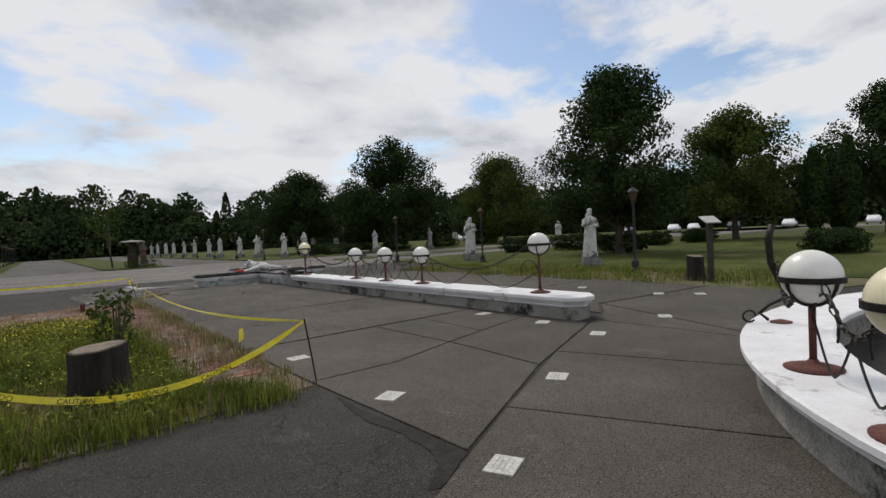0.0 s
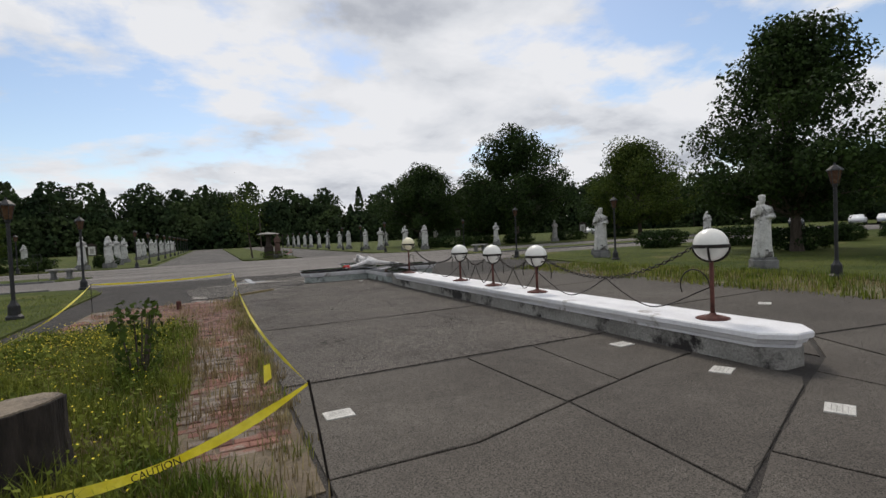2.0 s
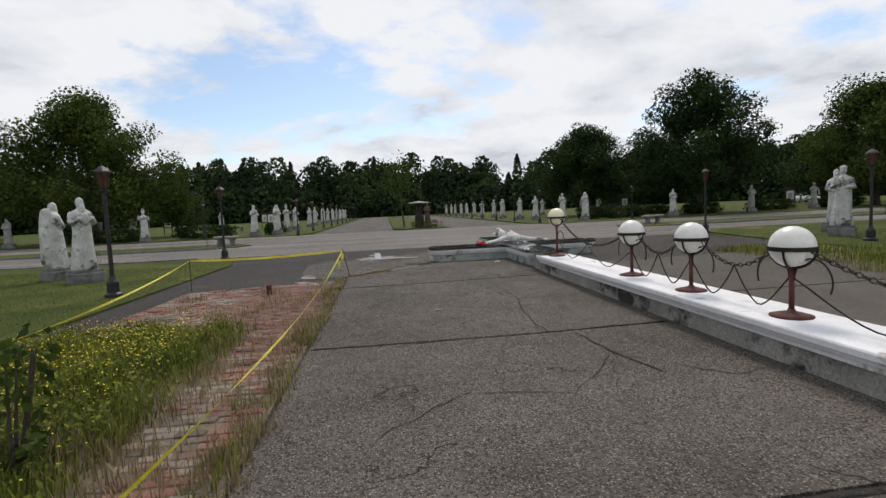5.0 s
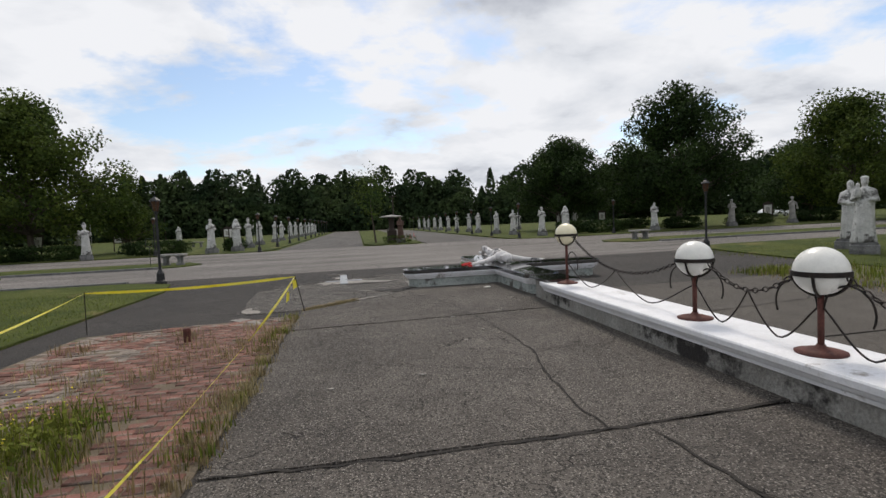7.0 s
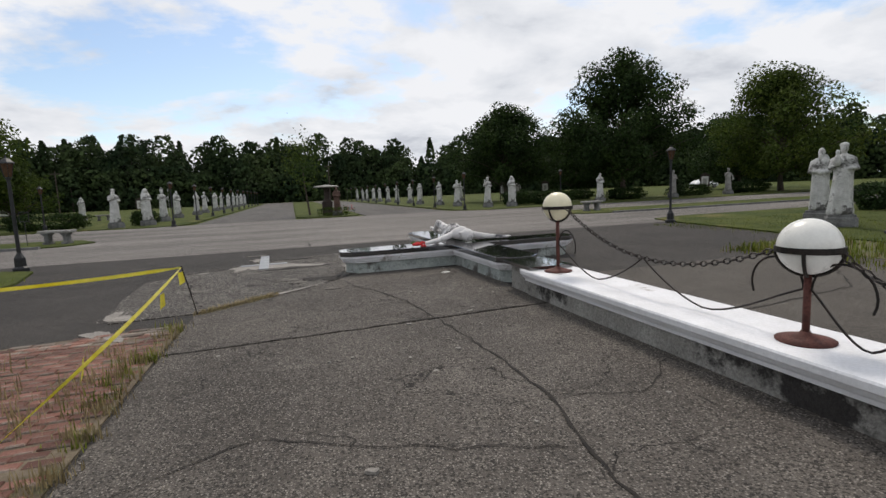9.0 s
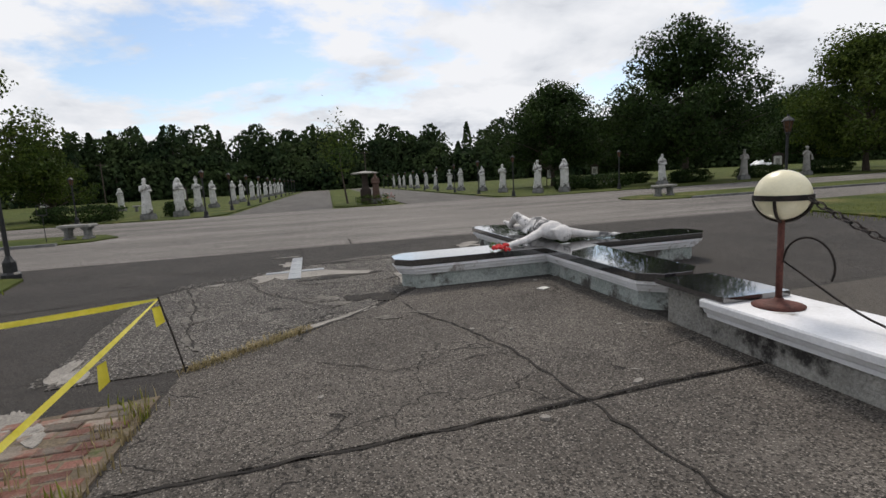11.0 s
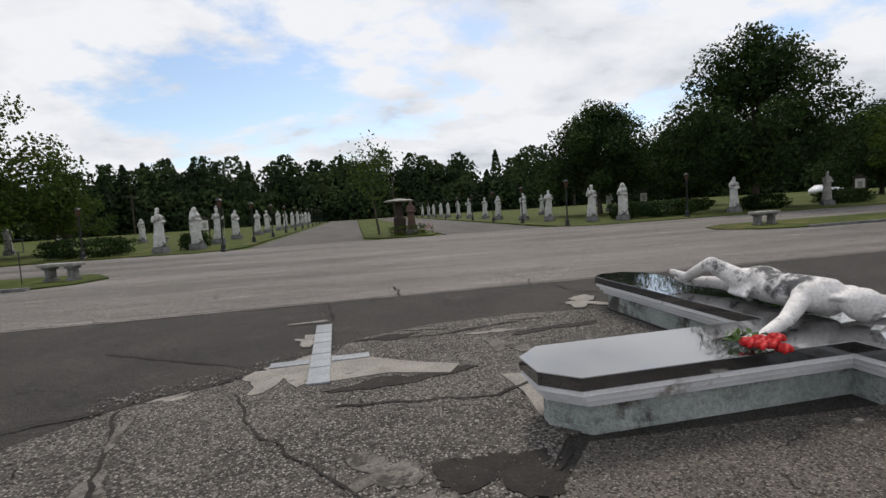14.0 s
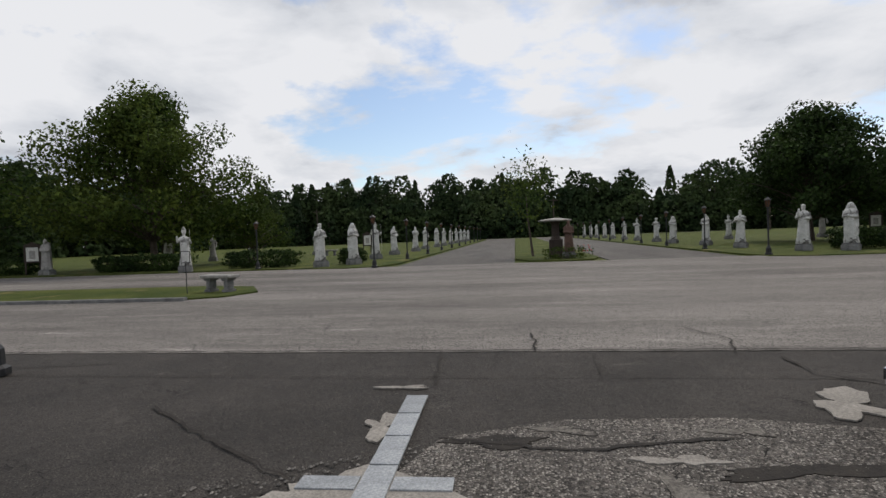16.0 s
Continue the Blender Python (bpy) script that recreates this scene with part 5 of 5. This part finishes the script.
        arm([(-0.2, 0, 1.3), (-0.29, -0.06, 1.15), (-0.14, -0.2, 1.32)])
        add_lathe(bm, [(0.15, 1.64), (0.17, 1.65), (0.1, 1.68), (0.09, 1.74)], 14, 0, 0.02)
        add_ball(bm, (0.3, -0.14, 0.86), (0.09, 0.05, 0.12))
    else:
        arm([(0.2, 0, 1.3), (0.27, -0.08, 1.08), (0.16, -0.22, 1.2)])
        arm([(-0.2, 0, 1.3), (-0.27, -0.08, 1.08), (-0.16, -0.22, 1.2)])
        add_ball(bm, (0, -0.22, 1.2), (0.12, 0.05, 0.15))
        add_ball(bm, (0, -0.1, 1.46), (0.07, 0.06, 0.13))
    for k in range(5):
        a = -2.4 + k * 0.35
        add_tube(bm, [(0.2 * math.cos(a), 0.16 * math.sin(a), 1.1), (0.22 * math.cos(a + 0.15), 0.19 * math.sin(a + 0.15), 0.6), (0.27 * math.cos(a + 0.1), 0.23 * math.sin(a + 0.1), 0.03)], [0.02, 0.028, 0.032], 7)
    return fused(name, bm, m, 0.026, 2)


SM = [statue_mesh("statue", v, STONE) for v in range(6)]
SMD = [me.copy() for me in SM]
for me in SMD:
    me.materials[0] = STONED
bm = bmesh.new()
add_box(bm, -0.34, 0.34, -0.30, 0.30, -0.03, 0.26, bevel=0.03)
bmesh.ops.subdivide_edges(bm, edges=bm.edges[:], cuts=2, use_grid_fill=True)
for vtx in bm.verts:
    vtx.co += noise.noise_vector(vtx.co * 9) * 0.012
add_box(bm, -0.3, 0.3, -0.26, 0.26, 0.25, 0.33, bevel=0.015)
PL = mesh_of("statue_plinth", bm, PLINTHM)
LBL = ["veiled white stone statue with folded hands", "white stone statue holding a child", "white stone statue with mitre and staff", "white stone robed statue with hood", "white stone statue with brimmed hat", "white bearded stone statue holding a book"]


def stand_statue(x, y, v, face, s=1.0, grey=False):
    pl = new("statue_plinth", PL)
    pl.matrix_basis = pose(x, y, LAWN_Z, 0, 0, face)
    pl.scale = (s, s, s)
    tagged(pl, "rough grey granite plinth under a statue", "plinth", "statue plinths")
    st = new("statue", (SMD if grey else SM)[v])
    st.matrix_basis = pose(x, y, LAWN_Z + 0.325 * s, 0, 0, face)
    st.scale = (s * 1.06, s * 1.06, s * 1.1)
    tagged(st, LBL[v].replace("white", "grey weathered") if grey else LBL[v], "statue", "statues on the lawns")


rs = random.Random(5)
LEFT = [(-6.9, 44.6, 1), (-5.5, 46.0, 0), (-5.9, 52.0, 2), (-6.3, 59.0, 3), (-5.9, 66.0, 5), (-6.2, 73, 4), (-6.0, 80, 0), (-6.1, 87, 1), (-6, 94, 3), (-6, 101, 2), (-6, 108, 5), (-6, 115, 0), (-6, 122, 3)]
RIGHT = [(19.6, 45.0, 0), (18.0, 45.9, 1), (17.3, 51.3, 5), (17.4, 57.2, 3), (17.0, 63.5, 0), (17.4, 70, 4), (17.2, 77, 2), (17.3, 84, 1), (17.2, 91, 3), (17.3, 98, 0), (17.2, 105, 5), (17.3, 112, 4), (17.2, 120, 2)]
for x, y, v in LEFT:
    stand_statue(x, y, v, 35 + rs.uniform(-10, 10), 1.08)
for x, y, v in RIGHT:
    stand_statue(x, y, v, -35 + rs.uniform(-10, 10), 1.05)
for x, y, v, f, s, g in [(-14.6, 44, 2, 30, 1.05, False), (-24.5, 45, 3, 10, 1.0, True), (27.4, 45, 3, -20, 1.05, False), (35, 45.5, 1, -20, 1.05, True), (41.5, 46, 4, -20, 1.05, True), (19.3, 21.35, 3, -70, 1.04, False), (17.98, 19.78, 1, -50, 1.04, False), (-6.0, 19.8, 3, 150, 0.98, False), (-4.7, 18.75, 5, 55, 1.0, False), (16.3, 11.2, 1, -45, 0.98, False), (36, 28, 0, -40, 1.0, False), (-22, 58, 4, 20, 1.0, True), (-40, 46, 0, 20, 1.0, True), (24, 70, 2, 0, 1.0, False), (-16, 66, 0, 0, 1.0, False), (30, 66, 4, 0, 1.0, True)]:
    stand_statue(x, y, v, f, s, g)


# ---- street lamps ----
def street_lamp():
    lamp = empty("street_lamp", "black post lamp with a tapered amber lantern", "street lamp", "street lamps along the lawns")
    part("base", lathe([(0.17, -0.03), (0.17, 0.06), (0.12, 0.1), (0.115, 0.3), (0.075, 0.36), (0.05, 0.42)], 8), BLACKP, lamp)
    part("pole", lathe([(0.042, 0.4), (0.038, 2.12), (0.06, 2.14), (0.06, 2.18), (0.03, 2.2)], 10), BLACKP, lamp)
    bm = bmesh.new()
    add_lathe(bm, [(0.075, 2.2), (0.135, 2.5)], 6)
    part("lantern", bm, LAMPG, lamp, "dull amber glass")
    for k in range(6):
        a = k * math.pi / 3
        part("frame_bar", tube([(0.078 * math.cos(a), 0.078 * math.sin(a), 2.19), (0.14 * math.cos(a), 0.14 * math.sin(a), 2.51)], 0.008, 4), BLACKP, lamp)
    part("roof", lathe([(0.175, 2.5), (0.16, 2.53), (0.08, 2.6), (0.03, 2.63), (0.02, 2.69)], 6), BLACKP, lamp)
    return lamp


sl = street_lamp()
SLAMPS = [(-2.5, 15.7), (-2.8, 23.8), (14.75, 8.5), (17.0, 17.9), (16.3, 24.4), (-10.5, 44.4), (23, 43.6)] + [(-3.4, 42.9 + 7.8 * k) for k in range(11)] + [(15.2, 43.4 + 7.8 * k) for k in range(11)]
for i, (x, y) in enumerate(SLAMPS):
    m = pose(x, y, LAWN_Z)
    if i == 0:
        sl.matrix_basis = m
    else:
        copy_thing(sl, m)

# ---- benches, signs, shrine ----
bench = empty("stone_bench", "grey stone bench with slab seat on two pedestals", "bench", "stone benches", at=pose(-5.5, 32.9, LAWN_Z, 0, 0, -14))
part("seat", box(-0.62, 0.62, -0.22, 0.22, 0.43, 0.53, bevel=0.025), STONED, bench, "pale slab seat")
for sx in (-0.36, 0.36):
    bm = bmesh.new()
    add_box(bm, sx - 0.13, sx + 0.13, -0.17, 0.17, -0.02, 0.08, bevel=0.015)
    add_box(bm, sx - 0.09, sx + 0.09, -0.14, 0.14, 0.07, 0.36, bevel=0.04)
    add_box(bm, sx - 0.13, sx + 0.13, -0.18, 0.18, 0.35, 0.432, bevel=0.015)
    part("pedestal", bm, PLINTHM, bench)
copy_thing(bench, pose(19.2, 33.7, LAWN_Z, 0, 0, 8))
for x, y in ((24, 52), (29, 55), (-13, 62)):
    copy_thing(bench, pose(x, y, LAWN_Z, 0, 0, 5))
sg = empty("sign_stand", "thin dark metal stand with an empty frame", "sign stand", at=pose(-6.35, 32.5, LAWN_Z, 0, 0, -10))
part("post", tube([(0, 0, -0.02), (0, 0, 0.95)], 0.014, 6), BLACKP, sg)
bm = bmesh.new()
for a, b in (((-0.17, 0, 0.95), (0.17, 0, 0.95)), ((-0.17, 0, 1.3), (0.17, 0, 1.3)), ((-0.17, 0, 0.95), (-0.17, 0, 1.3)), ((0.17, 0, 0.95), (0.17, 0, 1.3))):
    add_tube(bm, [a, b], 0.012, 4)
part("frame", bm, BLACKP, sg)

board = empty("picture_board", "framed picture board on two dark wooden legs", "sign board", "picture boards on the lawns")
for sx in (-0.36, 0.36):
    part("leg", box(sx - 0.04, sx + 0.04, -0.04, 0.04, -0.03, 1.9), TREAD, board)
part("frame", box(-0.42, 0.42, -0.05, -0.02, 0.75, 1.8), TREAD, board)
part("picture", box(-0.3, 0.3, -0.058, -0.049, 0.85, 1.7), PAPER, board, "pale faded print")
part("image", box(-0.15, 0.15, -0.063, -0.057, 1.0, 1.5), STONED, board, "grey faded shape")
part("gable", prism([(-0.46, 1.8), (0.46, 1.8), (0.0, 2.05)], -0.03, 0.03), TREAD, board, at=pose(0, 0, 0, 90, 0, 0))
for i, (x, y, r, tip) in enumerate([(-26, 45.5, 35, 0), (-23.0, 53.5, 35, 8), (-19.5, 60, 30, 0), (-12, 70, 20, 0), (-9.5, 62, 20, 0), (41.8, 49, -40, 0), (31.6, 62, -30, 0), (25.5, 60, -20, 0)]):
    m = pose(x, y, LAWN_Z, 0, tip, r)
    if i == 0:
        board.matrix_basis = m
    else:
        copy_thing(board, m)

shrine = empty("shrine_canopy", "dark stone pedestal with flat round canopy on the median", "shrine", at=pose(5.9, 47.0, LAWN_Z))
part("pedestal", box(-0.36, 0.36, -0.3, 0.3, -0.03, 1.0, bevel=0.03), TREAD, shrine)
part("column", lathe([(0.3, 1.0), (0.22, 1.2), (0.2, 1.8), (0.3, 2.0)], 14), TREAD, shrine)
part("canopy", lathe([(0.9, 2.0), (0.95, 2.06), (0.7, 2.12), (0.05, 2.2)], 20), STONED, shrine)
bz = SM[3].copy()
bz.materials[0] = BRONZE
pl = new("statue_plinth", PL)
pl.matrix_basis = pose(6.5, 45.9, LAWN_Z)
tagged(pl, "pale stone plinth under a brown statue", "plinth", "statue plinths")
ob = new("statue", bz)
ob.matrix_basis = pose(6.5, 45.9, LAWN_Z + 0.32)
tagged(ob, "brown painted robed statue on the median", "statue", "statues on the lawns")
shrub(pose(6.3, 45.2, 0.03), 1.25, 0.4, 0.62, 900, LEAF2, 0.05, "low green flower bed round the statue", "flower bed", 9)
fl = np.stack([rg.uniform(7.0, 7.6, 40), rg.uniform(45.0, 45.6, 40), rg.uniform(0.4, 0.75, 40)], 1)
ob = new("red_flowers", quads_mesh("red_flowers", fl, rg.normal(size=(40, 3)), rg.uniform(0.03, 0.05, 40), ROSE))
tagged(ob, "small cluster of red flowers by the shrine", "flowers", kind="stuff")
tk = empty("median_sapling", "thin leaning sapling trunk on the median", "sapling", at=pose(4.7, 49, 0.03))
part("trunk", tube([(0, 0, -0.02), (-0.1, 0.05, 0.9), (-0.25, 0.1, 2.4), (-0.3, 0.1, 3.8)], [0.09, 0.07, 0.05, 0.02], 8), BARK, tk)
rq = np.random.default_rng(77)
cc = rq.normal(size=(900, 3)) * np.array([0.7, 0.7, 0.9]) + np.array([-0.25, 0.1, 4.0])
ob = new("crown", quads_mesh("crown", cc, rq.normal(size=(900, 3)), rq.uniform(0.07, 0.14, 900), LEAF2))
ob.parent = tk

# ---- hedges ----
HEDGES = [(-11, 45.8, 2.4, 0.8, 1.0), (-17.8, 45.6, 2.4, 0.8, 1.0), (-20.8, 46, 1.2, 0.8, 0.95), (-28.5, 46, 2.6, 0.8, 1.0), (-5.9, 47.0, 0.8, 0.6, 0.9), (23.5, 46.2, 2.4, 0.8, 1.05), (20.6, 46.4, 1.1, 0.8, 1.1), (31, 46.6, 1.8, 0.8, 1.0), (38, 47, 2.2, 0.8, 1.0), (45.5, 47.5, 2.4, 0.8, 1.0), (26.2, 23.6, 1.7, 0.9, 1.0), (28.2, 20.2, 0.9, 2.2, 1.05), (25.2, 15.2, 1.2, 1.1, 1.0), (33.8, 17.8, 1.2, 0.8, 0.95), (38.5, 17.0, 2.0, 0.8, 0.95), (24.6, 5.6, 1.3, 1.0, 0.9), (30, 52, 1.2, 0.8, 0.9)]
for i, (x, y, rx, ry, h) in enumerate(HEDGES):
    shrub(pose(x, y, LAWN_Z), rx, ry, h, int(1500 * (rx + ry)), LEAF, 0.075, "rounded dark green clipped hedge bush", "hedge", 30 + i, "hedge")
shrub(pose(-6.9, 22.6, LAWN_Z), 0.5, 0.5, 0.75, 240, LEAF2, 0.035, "small sparse shrub on the lawn", "shrub", 91)


# ---- trees ----
def tree(x, y, h, w, m, seed, label, base=0.22, n=9000, leaf=0.17, name="tree"):
    h, w, n, leaf = h * 0.96, w * 1.07, int(n * 2.6), leaf * 0.66
    r0 = random.Random(seed)
    rng = np.random.default_rng(seed)
    root = empty(name, label, "tree", "trees on the lawns", at=pose(x, y, 0))
    tr = 0.018 * h + 0.04
    top = Vector((r0.uniform(-0.4, 0.4), r0.uniform(-0.4, 0.4), h * 0.82))
    bm = bmesh.new()
    trunk = [Vector((0, 0, -0.1)).lerp(top, t) + Vector((0.12 * math.sin(t * 5 + seed), 0.12 * math.cos(t * 4 + seed), 0)) * min(1, t * 4) for t in np.linspace(0, 1, 9)]
    add_tube(bm, trunk, [tr * 1.35] + [tr * (1 - 0.85 * t) for t in np.linspace(0.08, 1, 8)], 10)
    centres, radii = [], []
    for k in range(64):
        t = r0.uniform(0.0, 1.0) ** 1.1
        z = h * (base + 0.07 + (0.90 - base) * t)
        a = r0.uniform(0, 2 * math.pi)
        prof = 1 - 0.97 * ((t - 0.3) / 0.7) ** 1.7 if t > 0.3 else 0.80 + 0.66 * t
        rad = w / 2 * min(1, prof) * (r0.uniform(0.70, 0.95) if k % 3 else r0.uniform(0.25, 0.6))
        end = Vector((rad * math.cos(a), rad * math.sin(a), z))
        st = Vector((0, 0, -0.1)).lerp(top, min(0.95, max(0.2, (z / h) - 0.16)))
        midp = st.lerp(end, 0.5) + Vector((0, 0, 0.03 * h))
        add_tube(bm, [st, midp, end], [tr * 0.30, tr * 0.18, tr * 0.05], 5)
        for q, f in ((end, 1.0), (midp.lerp(end, 0.35), 0.95)):
            centres.append(q)
            radii.append(w * r0.uniform(0.065, 0.115) * f)
    for k in range(7):
        centres.append(Vector((r0.uniform(-0.12, 0.12) * w, r0.uniform(-0.12, 0.12) * w, h * r0.uniform(0.62, 0.95))))
        radii.append(w * r0.uniform(0.09, 0.15))
    part("trunk", bm, BARK, root)
    cen, rd = np.array([list(c) for c in centres]), np.array(radii)
    wts = rd ** 2 / (rd ** 2).sum()
    idx = rng.choice(len(cen), size=n, p=wts)
    d = rng.normal(size=(n, 3))
    d /= np.linalg.norm(d, axis=1, keepdims=True)
    rr_ = rng.uniform(0.25, 1.12, n) ** 0.6
    c = cen[idx] + d * (rd[idx] * rr_)[:, None] * np.array([1.05, 1.05, 0.8])
    ob = new("crown", quads_mesh("crown", c, d * 0.6 + rng.normal(size=(n, 3)) * 0.6 + np.array([0, 0, 0.3]), rng.uniform(0.6, 1.3, n) * leaf, m, 1.2))
    ob.parent = root
    return root


tree(24.2, 14.8, 10.2, 9.0, LEAF, 1, "large spreading dark green lawn tree", 0.16, 14000, 0.14)
tree(32.0, 48.4, 13.2, 13.0, LEAF, 2, "broad dark green lawn tree", 0.10, 14000, 0.2)
tree(25.3, 58.9, 10.0, 12.0, LEAF, 3, "rounded dark lawn tree with open trunk", 0.22, 12000, 0.2)
tree(-21.1, 50.0, 12.3, 15.6, LEAF2, 4, "broad lawn tree with yellowing leaves", 0.14, 15000, 0.2)
tree(49, 47, 11.6, 14.0, LEAF2, 5, "broad lawn tree with yellowing crown", 0.14, 12000, 0.21)
tree(42, 15.7, 10.5, 10.5, LEAF2, 6, "leafy yellow-green tree on the lawn", 0.18, 11000, 0.17)
tree(60, 62, 10, 13, LEAF, 7, "far dark green lawn tree", 0.12, 9000, 0.24)
tree(50, 8.0, 12.0, 9.0, LEAF, 8, "grey-green lawn tree near the car park", 0.2, 9000, 0.17)
tree(-16.5, 55.0, 5.6, 5.5, LEAF2, 9, "small crooked dark lawn tree", 0.2, 3500, 0.12)
tree(-34, 47, 12, 13, LEAF, 10, "dark lawn tree by the road", 0.12, 9000, 0.22)
tree(38, 66, 8.5, 11, LEAF, 13, "dark green tree on the lawn", 0.12, 8000, 0.24)
tree(56, 33, 9, 12, LEAF, 14, "dark green tree beyond the hedges", 0.15, 8000, 0.22)
for i, (x, y, h) in enumerate([(43.4, 11.0, 6.3), (44.2, 9.2, 6.9), (44.9, 10.0, 5.8)]):
    root = empty("cedar", "narrow dark evergreen cedar", "tree", "cedars", at=pose(x, y, 0))
    part("trunk", lathe([(0.12, -0.1), (0.1, 1.0), (0.03, h * 0.9)], 8), BARK, root)
    rng = np.random.default_rng(60 + i)
    n = 4000
    t = rng.uniform(0, 1, n)
    a = rng.uniform(0, 6.28, n)
    rad = 1.1 * np.sin(np.pi * np.clip(0.12 + 0.88 * (1 - t), 0, 1)) ** 0.8 * np.sqrt(rng.uniform(0.3, 1.1, n)) * (1 - 0.55 * t)
    c = np.stack([rad * np.cos(a), rad * np.sin(a), 0.15 + t * h], 1)
    ob = new("crown", quads_mesh("crown", c, np.stack([np.cos(a), np.sin(a), np.full(n, 0.6)], 1) + rng.normal(size=(n, 3)) * 0.4, rng.uniform(0.08, 0.16, n), LEAF, 1.0))
    ob.parent = root

# far woods closing the view
rw = np.random.default_rng(19)
LINE = [(-170, -40), (-125, 20), (-88, 80), (-62, 138), (-20, 150), (40, 152), (90, 140), (135, 95), (150, 30), (150, -50)]
cs, ns, ss = [], [], []
trunks = bmesh.new()
for (x0, y0), (x1, y1) in zip(LINE, LINE[1:]):
    L = math.hypot(x1 - x0, y1 - y0)
    nx, ny = -(y1 - y0) / L, (x1 - x0) / L
    for k in range(int(L / 0.72)):
        t = rw.uniform()
        off = rw.uniform(0, 20)
        cx, cy = x0 + (x1 - x0) * t + nx * off, y0 + (y1 - y0) * t + ny * off
        h = rw.uniform(11.0, 18.5) * (0.6 if off < 4 else 1.0)
        w = rw.uniform(7.0, 12)
        conic = rw.uniform() < 0.14
        n = 640
        tt = rw.uniform(0, 1, n)
        a = rw.uniform(0, 6.28, n)
        if conic:
            rad = w / 2 * 0.75 * (1.02 - tt) ** 0.8 * np.sqrt(rw.uniform(0.3, 1.1, n))
        else:
            rad = w / 2 * np.sin(np.pi * np.clip(0.24 + 0.73 * tt, 0, 1)) ** 0.55 * np.sqrt(rw.uniform(0.3, 1.15, n)) * (1 + 0.25 * np.sin(3 * a + tt * 7 + k))
        z = 0.1 + tt * h
        cs.append(np.stack([cx + rad * np.cos(a), cy + rad * np.sin(a), z], 1))
        ns.append(np.stack([np.cos(a), np.sin(a), np.full(n, 0.5)], 1) + rw.normal(size=(n, 3)) * 0.6)
        ss.append(rw.uniform(0.3, 0.68, n))
        add_tube(trunks, [(cx, cy, -0.1), (cx, cy, h * 0.7)], [0.22, 0.06], 5)
ob = new("woods", quads_mesh("woods", np.concatenate(cs), np.concatenate(ns), np.concatenate(ss), LEAF3, 1.3))
tagged(ob, "dense dark mixed woods along the horizon", "woods", kind="stuff")
ob = new("woods_trunks", mesh_of("woods_trunks", trunks, BARK))
tagged(ob, "grey trunks inside the far woods", "woods", kind="stuff")


# ---- parked cars, utility poles ----
def car(m, label):
    c = empty("car", label, "car", "parked cars")
    side = [(-2.2, 0.35), (2.15, 0.35), (2.2, 0.7), (1.95, 0.9), (1.0, 1.0), (0.45, 1.45), (-1.2, 1.48), (-1.95, 1.0), (-2.2, 0.9)]
    bm = bmesh.new()
    rows = [[bm.verts.new((x, yy * (1.0 if z < 1.05 else 0.82), z)) for x, z in side] for yy in (-0.86, 0.86)]
    bm.faces.new(rows[0])
    bm.faces.new(rows[1][::-1])
    for i in range(len(side)):
        bm.faces.new((rows[0][i], rows[1][i], rows[1][(i + 1) % len(side)], rows[0][(i + 1) % len(side)]))
    bmesh.ops.recalc_face_normals(bm, faces=bm.faces)
    bmesh.ops.bevel(bm, geom=bm.edges[:], offset=0.06, segments=2, affect="EDGES")
    part("body", bm, m, c, "", True)
    for s in (-1, 1):
        bm = prism([(0.85, 1.03), (0.4, 1.38), (-1.1, 1.40), (-1.7, 1.03)], -0.012, 0.012)
        part("side_window", bm, CARGLASS, c, at=pose(0, s * 0.83, 0, 90, 0, 0))
        for wx in (-1.35, 1.35):
            wl = part("wheel", lathe([(0.2, -0.1), (0.33, -0.1), (0.33, 0.1), (0.2, 0.1)], 18), RUBBER, c, at=pose(wx, s * 0.8, 0.33, 90, 0, 0))
            part("rim", lathe([(0.19, -0.105), (0.19, 0.105)], 12), STONED, wl)
    part("windscreen", box(-0.34, 0.34, -0.68, 0.68, -0.012, 0.012), CARGLASS, c, at=pose(0.77, 0, 1.22, 0, 40, 0))
    return c


cw = car(CARW, "white car parked beyond the lawn")
cd = car(CARD, "dark car parked beyond the lawn")
cw.matrix_basis = pose(86, 42, -0.04, 0, 0, 20)
cd.matrix_basis = pose(93, 35, -0.04, 0, 0, 15)
for i, (x, y, r) in enumerate([(89, 40, 20), (97, 28, 10), (99, 22, 12), (101, 18, 10), (82, 48, 25), (102, 13, 10), (66, 74, 5)]):
    copy_thing(cd if i == 4 else cw, pose(x, y, -0.04, 0, 0, r))
sheet("road_carpark", [(76, 54), (88, 8), (118, 8), (106, 54)], 0.0, ROAD, "pale car park beyond the lawn", "car park", 0.04)
for x, y in ((12, 128), (-42, 130), (52, 122)):
    p = empty("utility_pole", "thin wooden utility pole before the woods", "utility pole", "utility poles", at=pose(x, y, 0))
    part("pole", lathe([(0.14, -0.1), (0.1, 8.5)], 8), BARK, p)
    part("crossarm", box(-0.9, 0.9, -0.06, 0.06, 7.9, 8.05), BARK, p)
